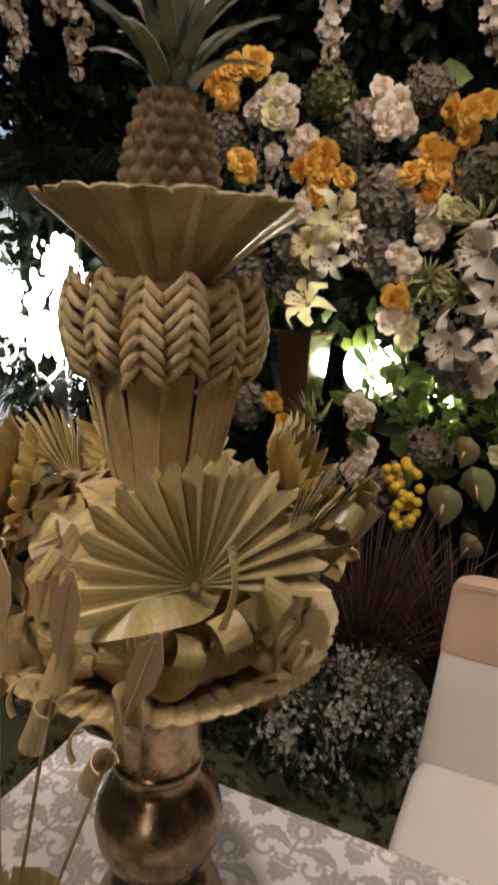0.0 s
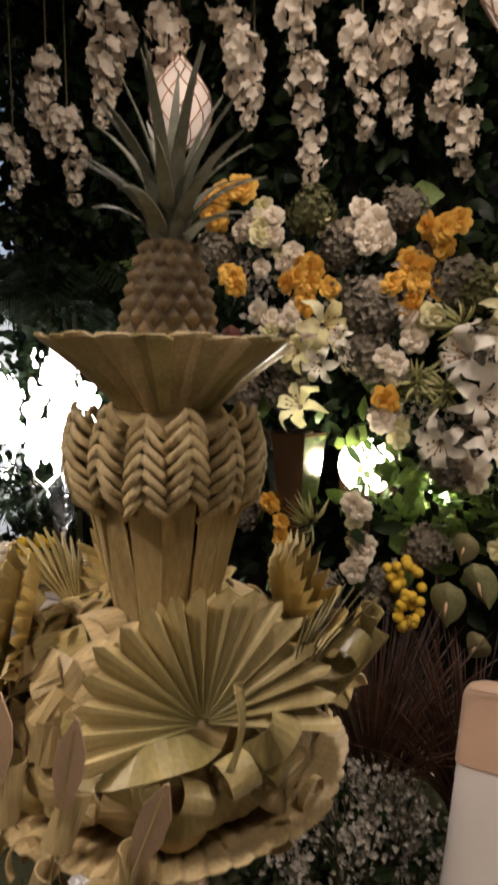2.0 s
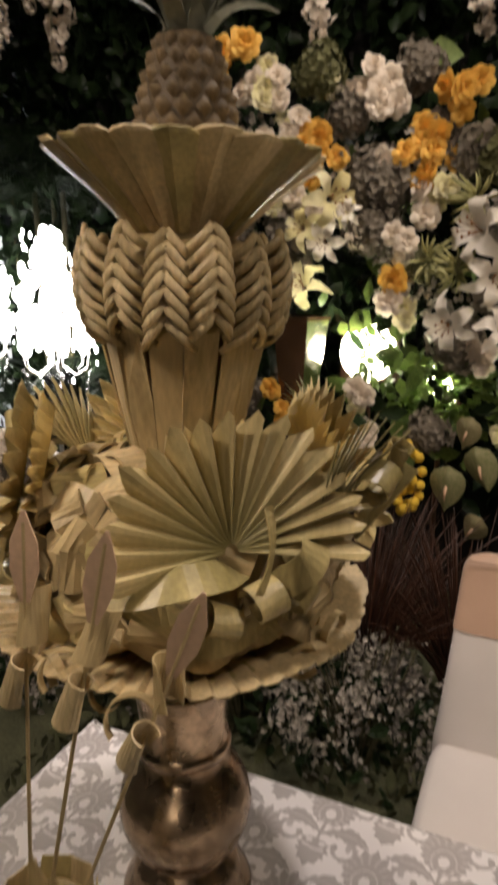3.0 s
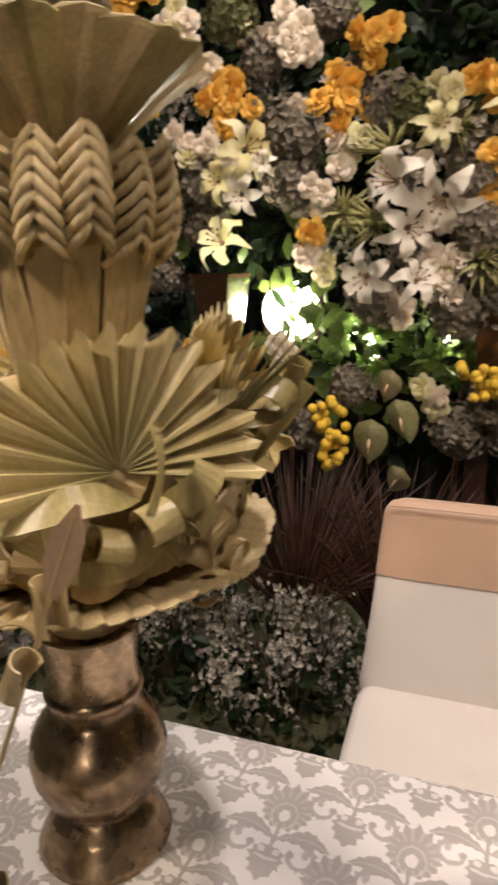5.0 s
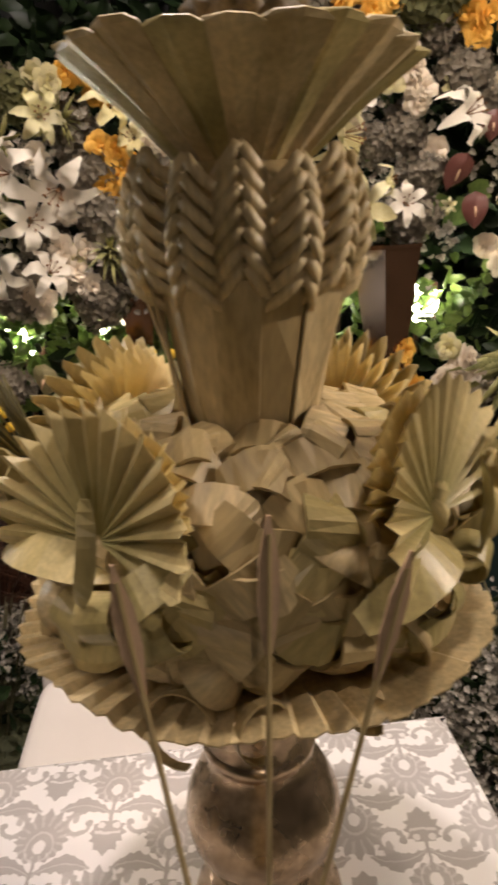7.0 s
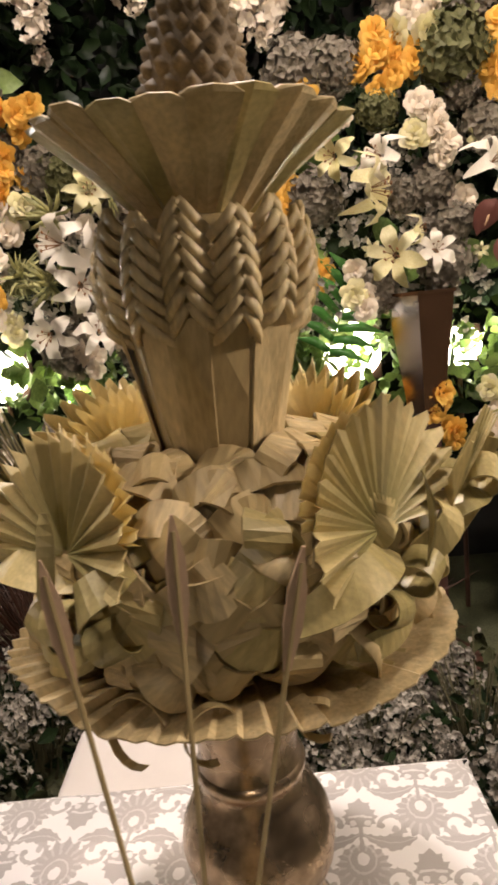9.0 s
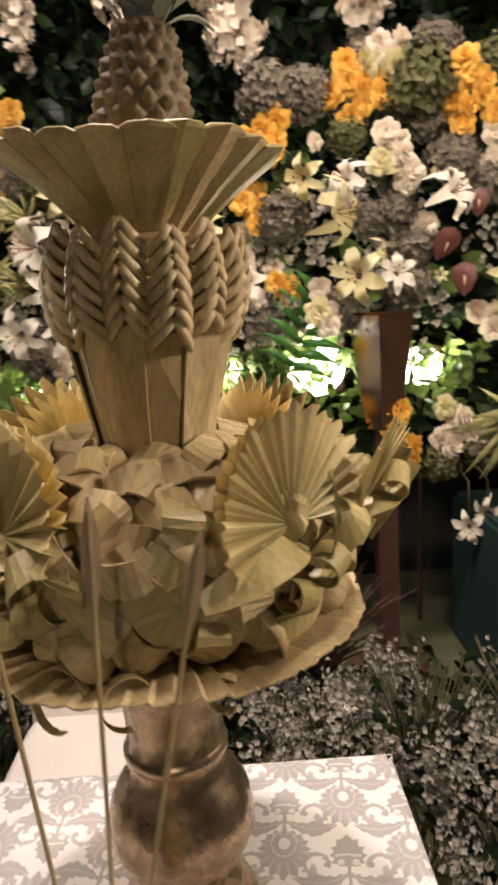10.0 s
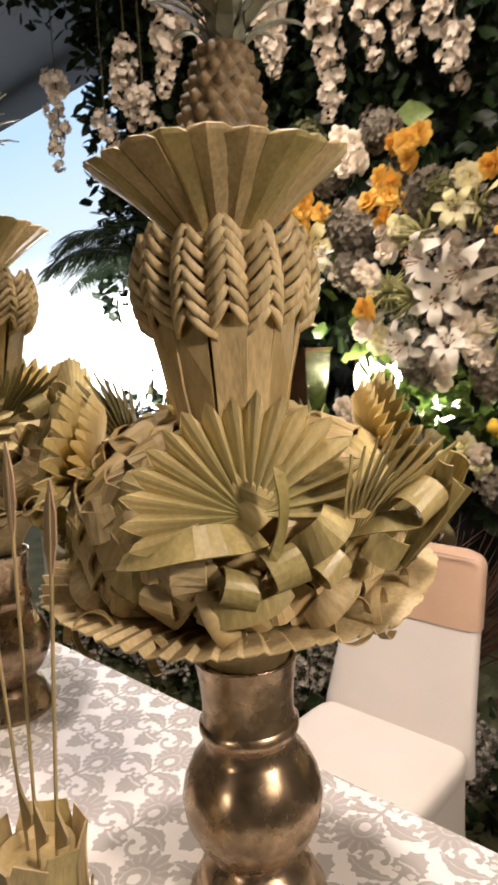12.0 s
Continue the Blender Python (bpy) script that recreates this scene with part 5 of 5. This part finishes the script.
for x, y, z, zt, fat in [(-2.54, 2.9, 3.07, 3.52, 0.055), (-2.45, 2.95, 2.81, 3.21, 0.05), (-2.2, 2.85, 3.69, 4.23, 0.075), (-2.14, 2.9, 3.15, 3.7, 0.065), (-1.79, 2.95, 3.24, 3.61, 0.065), (-1.44, 3.0, 3.33, 3.63, 0.05), (-1.29, 2.9, 3.02, 3.31, 0.06), (-1.24, 2.8, 3.54, 3.91, 0.075), (-1.03, 2.85, 3.21, 3.63, 0.055), (-1.17, 2.9, 3.59, 3.97, 0.07), (-1.04, 3.0, 2.73, 3.19, 0.06), (-0.79, 2.95, 2.92, 3.32, 0.06), (-0.63, 3.0, 2.91, 3.5, 0.06), (-0.44, 2.85, 3.24, 3.69, 0.075), (-0.41, 2.9, 2.98, 3.28, 0.055), (-0.36, 2.95, 2.68, 2.96, 0.055), (-2.45, 2.8, 3.96, 4.31, 0.07), (0.48, 2.9, 2.66, 2.96, 0.07), (0.59, 2.95, 2.62, 2.8, 0.05), (0.07, 2.9, 2.81, 3.05, 0.065), (1.07, 2.9, 2.7, 2.94, 0.07), (-3.35, 2.9, 2.99, 3.61, 0.06), (-0.72, 2.9, 3.52, 3.84, 0.06), (-2.8, 2.9, 2.85, 3.17, 0.05)]:
    strand(x, y, z, zt, fat * 1.3)

# ---- lanterns ----


def lantern(x, y, z, r, label):
    """A teardrop of glass in a lattice of wires round a bright bulb."""
    top = thing("pendant_lantern", label, "lantern", (x, y, z), "lanterns")
    prof = [(0.02, -1.18), (0.36, -1.05), (0.7, -0.75), (0.93, -0.3), (1.0, 0.1), (0.9, 0.5), (0.62, 0.95), (0.34, 1.3), (0.16, 1.55)]
    part("glass", Geo().lathe([(a * r * 0.97, b * r) for a, b in prof], 24), FROSTED, top, "glowing frosted glass panes", smooth=True)
    g = Geo()

    def at(i, ang):
        k = min(len(prof) - 2, int(i))
        f = i - k
        a = prof[k][0] + (prof[k + 1][0] - prof[k][0]) * f
        b = prof[k][1] + (prof[k + 1][1] - prof[k][1]) * f
        return (a * r * math.cos(ang), a * r * math.sin(ang), b * r)

    for s in (1, -1):
        for k in range(9):
            g.tube([at(i * 0.5, 2 * math.pi * k / 9 + s * i * 0.16) for i in range(17)], r * 0.02, 5)
    part("wire_lattice", g, WIRE, top, "copper wire lattice", smooth=True)
    part("bulb", Geo().ball((0, 0, 0.25 * r), 0.23 * r, 16, 10, (1, 1, 1.2)), WARM_GLOW, top, "glowing bulb", smooth=True)
    part("cord", Geo().tube([(0, 0, 1.5 * r), (0, 0, 5.0 - z)], 0.006, 6), WOOD, top)


lantern(-1.71, 2.94, 3.14, 0.165, "lit teardrop glass lantern in a copper wire lattice")
lantern(-0.03, 2.2, 3.0, 0.19, "large lit glass lantern in a copper wire lattice")

# ---- bushes and grasses on the ground ----


def bush(x, y, w, h, seed):
    rng = random.Random(seed)
    top = thing("filler_bush", "low bush of tiny dusty white blossoms", "bush", (x, y, 0), "blossom bushes")
    st = Geo()
    for k in range(50):
        a, d = rng.uniform(0, 6.28), w * math.sqrt(rng.random()) * 0.8
        st.tube([(0.2 * d * math.cos(a), 0.2 * d * math.sin(a), 0), (0.6 * d * math.cos(a), 0.6 * d * math.sin(a), h * 0.5), (d * math.cos(a), d * math.sin(a), h * rng.uniform(0.6, 0.95))], 0.003, 4)
    tagged(part("stem_tuft", st, STEM, top), kind="stuff")
    sp = Geo()
    tufts = [(rng.uniform(0, 6.28), math.sqrt(rng.random())) for _ in range(13)]
    for k in range(46):
        a, f = tufts[k % 13]
        a, f = a + rng.gauss(0, 0.12), min(1.0, abs(f + rng.gauss(0, 0.08)))
        d = w * f
        z = h * (0.25 + 0.75 * rng.random() ** 0.6) * (1 - 0.45 * f * f)
        me = rng.choice(FILL)
        m = pose(d * math.cos(a), d * math.sin(a), z, rng.uniform(-40, 40), rng.uniform(0, 360), rng.uniform(-60, 60)) @ Matrix.Scale(rng.uniform(0.085, 0.12), 4)
        sp.add([v.co for v in me.vertices], [tuple(q.vertices) for q in me.polygons], m)
    tagged(part("blossom_spray", sp, GYPSO, top), kind="stuff")
    g = Geo()
    for k in range(160):
        a, d = rng.uniform(0, 6.28), w * math.sqrt(rng.random())
        s = rng.uniform(0.05, 0.09)
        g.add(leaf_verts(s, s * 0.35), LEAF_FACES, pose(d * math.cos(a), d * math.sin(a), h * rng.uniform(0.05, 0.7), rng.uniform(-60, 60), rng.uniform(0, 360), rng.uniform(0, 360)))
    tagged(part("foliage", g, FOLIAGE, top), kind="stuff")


for x, y, w, h, s in [(-0.5, 1.98, 0.3, 0.52, 1), (-0.95, 2.05, 0.3, 0.55, 2), (-1.4, 2.1, 0.3, 0.5, 3), (0.62, 1.75, 0.26, 0.42, 4), (1.0, 1.8, 0.3, 0.48, 5), (1.4, 1.75, 0.32, 0.5, 6), (0.38, 2.05, 0.26, 0.45, 7), (1.15, 1.35, 0.2, 0.3, 8), (-1.9, 1.9, 0.3, 0.5, 9), (1.8, 2.0, 0.3, 0.5, 10)]:
    bush(x, y, w, h, s)


def red_grass(x, y, h, seed, n=150):
    rng = random.Random(seed)
    top = thing("red_grass", "clump of dark reddish brown grass blades", "ornamental grass", (x, y, 0), "red grasses")
    g = Geo()
    for k in range(n):
        a, s = rng.uniform(0, 6.28), rng.uniform(0.05, 0.85)
        ln = h * rng.uniform(0.75, 1.15)
        pts = []
        for i in range(5):
            f = i / 4
            b = s * (0.35 + 0.6 * f)
            pts.append((ln * f * math.sin(b) * math.cos(a), ln * f * math.sin(b) * math.sin(a), 0.02 + ln * f * math.cos(b)))
        g.strip(pts, 0.012, 0.001, (rng.uniform(-1, 1), -1, 0.3), [1, 1, 0.85, 0.6, 0.08])
    tagged(part("blade_clump", g, REDGRASS, top, smooth=True), kind="stuff")


for x, y, h, s in [(-0.55, 2.35, 0.85, 1), (-0.2, 2.4, 0.8, 2), (0.7, 2.25, 0.62, 3), (0.35, 2.45, 0.7, 4), (-1.0, 2.45, 0.7, 5)]:
    red_grass(x, y, h, s)
leaf_field("ground_cover", "low mossy leaves over the ground by the table", 2600, [(-1.6, 2.2, 1.3, 2.6, 0.0, 0.08, 0.8), (0.8, 2.0, 0.4, 1.5, 0.0, 0.06, 0.2)], 0.07, mat("moss", (0.06, 0.065, 0.025), 0.8, var=0.4, scale=5), 24)

# a side table with a dark teal cloth
tt = thing("side_table", "low side table under a dark teal cloth", "table", (1.95, 2.5, 0))
part("cloth", Geo().box(-0.5, 0.5, -0.3, 0.3, 0.01, 0.72), TEAL, tt, bevel=0.02)

# ---- palms and the window side ----


def palm(x, y, h, fronds, seed, reach):
    rng = random.Random(seed)
    top = thing("areca_palm", "areca palm with arching feathery fronds, shade in their near-black colour", "palm", (x, y, 0), "palms")
    for k in range(3):
        part("trunk", Geo().tube([(0.06 * math.cos(k * 2.1), 0.06 * math.sin(k * 2.1), 0), (0.09 * math.cos(k * 2.1), 0.09 * math.sin(k * 2.1), h)], 0.025, 8, [1, 0.6]), STEM, top, smooth=True)
    for k in range(fronds):
        a = 2 * math.pi * k / fronds + rng.uniform(-0.3, 0.3)
        up = rng.uniform(0.25, 1.0)
        ln = reach * rng.uniform(0.8, 1.15)
        spine = []
        for i in range(11):
            f = i / 10
            d = ln * (f * 0.8)
            spine.append(Vector((d * math.cos(a), d * math.sin(a), h + ln * (up * f - 0.75 * up * f * f - 0.25 * f * f))))
        g = Geo().tube(spine, 0.007, 5, [1 - 0.07 * i for i in range(11)])
        for i in range(4, 44):
            f = i / 44
            p = spine[int(f * 10)].lerp(spine[min(10, int(f * 10) + 1)], f * 10 - int(f * 10))
            for s in (-1, 1):
                sd = Vector((-math.sin(a) * s, math.cos(a) * s, -0.35 + rng.uniform(-0.15, 0.15))) + Vector((math.cos(a), math.sin(a), 0)) * 0.6
                w = ln * 0.34 * math.sin(math.pi * (0.12 + 0.8 * f))
                q = p + sd.normalized() * w
                g.strip([p, (p + q) / 2 + Vector((0, 0, 0.01)), q + Vector((0, 0, -0.15 * w))], 0.016, 0.001, (0, 0, 1), [0.7, 1, 0.1])
        part("frond", g, FOLIAGE, top, smooth=True)


palm(-2.65, 3.1, 2.2, 11, 1, 0.95)
palm(-3.05, 3.35, 2.35, 9, 7, 0.9)
palm(-2.2, 3.3, 1.2, 8, 2, 0.9)
palm(-3.5, 3.0, 1.1, 8, 4, 0.9)
palm(2.0, 3.0, 1.1, 8, 3, 0.8)
fern = thing("fern_spray", "fresh green fern fronds in the leaf wall", "fern", (-1.75, 2.95, 2.3))
for k in range(4):
    g = Geo()
    d = Vector((-0.25 + 0.14 * k, -0.1, 0.12 - 0.05 * k))
    for i in range(12):
        f = i / 12
        for s in (-1, 1):
            p = d * f
            g.strip([p, p + Vector((0.03 * s + 0.3 * d.x * 0.3, -0.02, 0.06 * s * (1 - f))), p + Vector((0.05 * s + 0.05 * d.x, -0.02, 0.1 * s * (1 - f)))], 0.012, 0.001, (0, -1, 0), [0.8, 1, 0.1])
    part("frond", g, FRESH, fern)


def sky_and_glare():
    m, nt, p = material("window_sky_glare")
    N, L = nt.nodes.new, nt.links.new
    tc, sp, ramp, em = N("ShaderNodeTexCoord"), N("ShaderNodeSeparateXYZ"), N("ShaderNodeValToRGB"), N("ShaderNodeEmission")
    mr = N("ShaderNodeMapRange")
    mr.inputs["From Min"].default_value, mr.inputs["From Max"].default_value = 0.3, 4.6
    L(tc.outputs["Object"], sp.inputs[0])
    L(sp.outputs["Z"], mr.inputs["Value"])
    e = ramp.color_ramp.elements
    e[0].position, e[0].color = 0.0, (0.5, 0.52, 0.55, 1)
    e[1].position, e[1].color = 0.95, (0.3, 0.42, 0.6, 1)
    # the white band in the ramp takes in glare from the lamps
    for pos, col in ((0.18, (1, 1, 1, 1)), (0.42, (1, 1, 1, 1)), (0.62, (0.42, 0.5, 0.62, 1))):
        x = e.new(pos)
        x.color = col
    L(mr.outputs[0], ramp.inputs[0])
    L(ramp.outputs[0], em.inputs["Color"])
    em.inputs["Strength"].default_value = 1.6
    L(em.outputs[0], nt.nodes["Material Output"].inputs["Surface"])
    return m


solid("backdrop_window", Geo().box(-8.8, -4.55, 4.6, 4.65, 0.3, 4.6), sky_and_glare(), "bright bluish window with lamp glare in its white band", kind="structure")


def candelabra(x, y, seed):
    """A tall crystal lamp: post, goblet, arms with drops, crystals glowing as its glare."""
    rng = random.Random(seed)
    top = thing("crystal_candelabra", "tall lit crystal candelabra with glass goblet and drops", "candelabra", (x, y, 0), "crystal lamps")
    part("base", Geo().lathe([(0, 0), (0.17, 0), (0.17, 0.02), (0.06, 0.05), (0.025, 0.09), (0.025, 0.1), (0, 0.1)], 24), SILVER, top, smooth=True)
    part("post", Geo().lathe([(0.022, 0.08), (0.022, 0.5), (0.035, 0.52), (0.022, 0.54), (0.022, 0.98), (0.032, 1.0), (0.02, 1.02)], 16), SILVER, top, smooth=True)
    part("goblet", Geo().lathe([(0.02, 1.02), (0.05, 1.06), (0.075, 1.16), (0.08, 1.25), (0.07, 1.25), (0.06, 1.12), (0.0, 1.05)], 20), FROST, top, "cut-glass goblet", smooth=True)
    part("column", Geo().lathe([(0.02, 1.2), (0.035, 1.28), (0.02, 1.36), (0.02, 1.4)], 14), FROST, top, smooth=True)
    for k in range(6):
        a = 2 * math.pi * k / 6 + 0.3
        c, s = math.cos(a), math.sin(a)
        arm = part("arm", Geo().tube([(0.02 * c, 0.02 * s, 1.3), (0.1 * c, 0.1 * s, 1.24), (0.17 * c, 0.17 * s, 1.28), (0.18 * c, 0.18 * s, 1.36)], 0.008, 6), SILVER, top, smooth=True)
        for j in range(4):
            z = 1.25 - 0.05 * j
            part("drop", Geo().ball(((0.18 - 0.012 * j) * c, (0.18 - 0.012 * j) * s, z), 0.013, 6, 4, (1, 1, 1.6)), FROST, arm)
        # no bulbs: these crystals glow in place of the lamp and its glare
        g = Geo()
        for j in range(16):
            u = rng.uniform(0, 6.28)
            w = rng.uniform(0, 0.06)
            g.ball((0.15 * c + w * math.cos(u), 0.15 * s + w * math.sin(u), 1.38 + rng.random() * 0.4), rng.uniform(0.016, 0.032), 7, 5, (1, 1, rng.uniform(1, 2.2)))
        tagged(part("crystal_glare_spray", g, GLARE, arm, "crystal spray glowing for the lamp and its glare", smooth=True), kind="stuff")
    # blown-out core and edge sparkle, shaped as glowing beads
    g = Geo()
    for j in range(60):
        u, f = rng.uniform(0, 6.28), rng.random()
        w = rng.uniform(0, 0.12) * math.sin(math.pi * (0.15 + 0.8 * f))
        g.ball((w * math.cos(u), w * math.sin(u), 1.42 + 0.55 * f), rng.uniform(0.018, 0.04), 7, 5, (1, 1, rng.uniform(1, 2)))
    for j in range(70):
        u, f = rng.uniform(0, 6.28), rng.random()
        w = rng.uniform(0.14, 0.3) * (0.5 + 0.5 * math.sin(math.pi * f))
        g.ball((w * math.cos(u), w * math.sin(u), 1.2 + 0.75 * f), rng.uniform(0.005, 0.012), 5, 4, (1, 1, 1.8))
    tagged(part("crystal_glare_crown", g, GLARE, top, "crystal crown glowing for the lamp and its glare", smooth=True), kind="stuff")


FROST = glass("cut_glass", (0.95, 0.95, 0.95), 0.25)
candelabra(-2.3, 2.65, 1)
candelabra(-3.1, 2.9, 2)

# buffet table with silver dish and small flowers
bt = thing("buffet_table", "small side table under a white cloth", "table", (-2.0, 2.25, 0))
part("cloth", Geo().box(-0.45, 0.4, -0.3, 0.3, 0.01, 0.86), COVER, bt, bevel=0.015)
dish = thing("chafing_dish", "polished silver chafing dish on the side table", "dish", (-1.72, 2.2, 0.86))
part("tray", Geo().box(-0.2, 0.2, -0.13, 0.13, 0.0, 0.07), SILVER, dish, bevel=0.012)
part("lid", Geo().lathe([(0.16, 0.07), (0.155, 0.1), (0.11, 0.15), (0.03, 0.17), (0, 0.172)], 20), SILVER, dish, smooth=True)
part("handle", Geo().tube([(-0.04, 0, 0.165), (-0.03, 0, 0.2), (0.03, 0, 0.2), (0.04, 0, 0.165)], 0.007, 6), SILVER, dish, smooth=True)
posy = thing("table_posy", "small posy of yellow button blooms and white hydrangea", "bouquet", (-2.1, 2.15, 0.86))
buttons(posy, -2.02, 2.1, 1.03, 16, 0.12, 0.16, 0.026)
bloom(posy, HYD_W, "hydrangea", (-2.18, 2.12, 0.95), 0.11)
bloom(posy, HYD_G, "hydrangea", (-2.05, 2.12, 0.93), 0.1)
leaves(posy, -2.25, -1.9, 0.88, 1.0, 2.12, 2.25, 14, 0.1)

# trims and cords put up at the unseen added lamps
for eye, target, watts in ADDED_LAMPS:
    dl = thing("added_lamp_trim", "round silver trim on a cord, added at an unseen lamp", "lamp", (eye[0], eye[1], eye[2] + 0.06), "downlights")
    part("trim", Geo().lathe([(0.2, 0.0), (0.24, 0.0), (0.24, 0.03), (0.2, 0.03)], 24), SILVER, dl)
    part("cord", Geo().tube([(0, 0, 0.03), (0, 0, 5.0 - eye[2] - 0.06)], 0.01, 6), WOOD, dl)
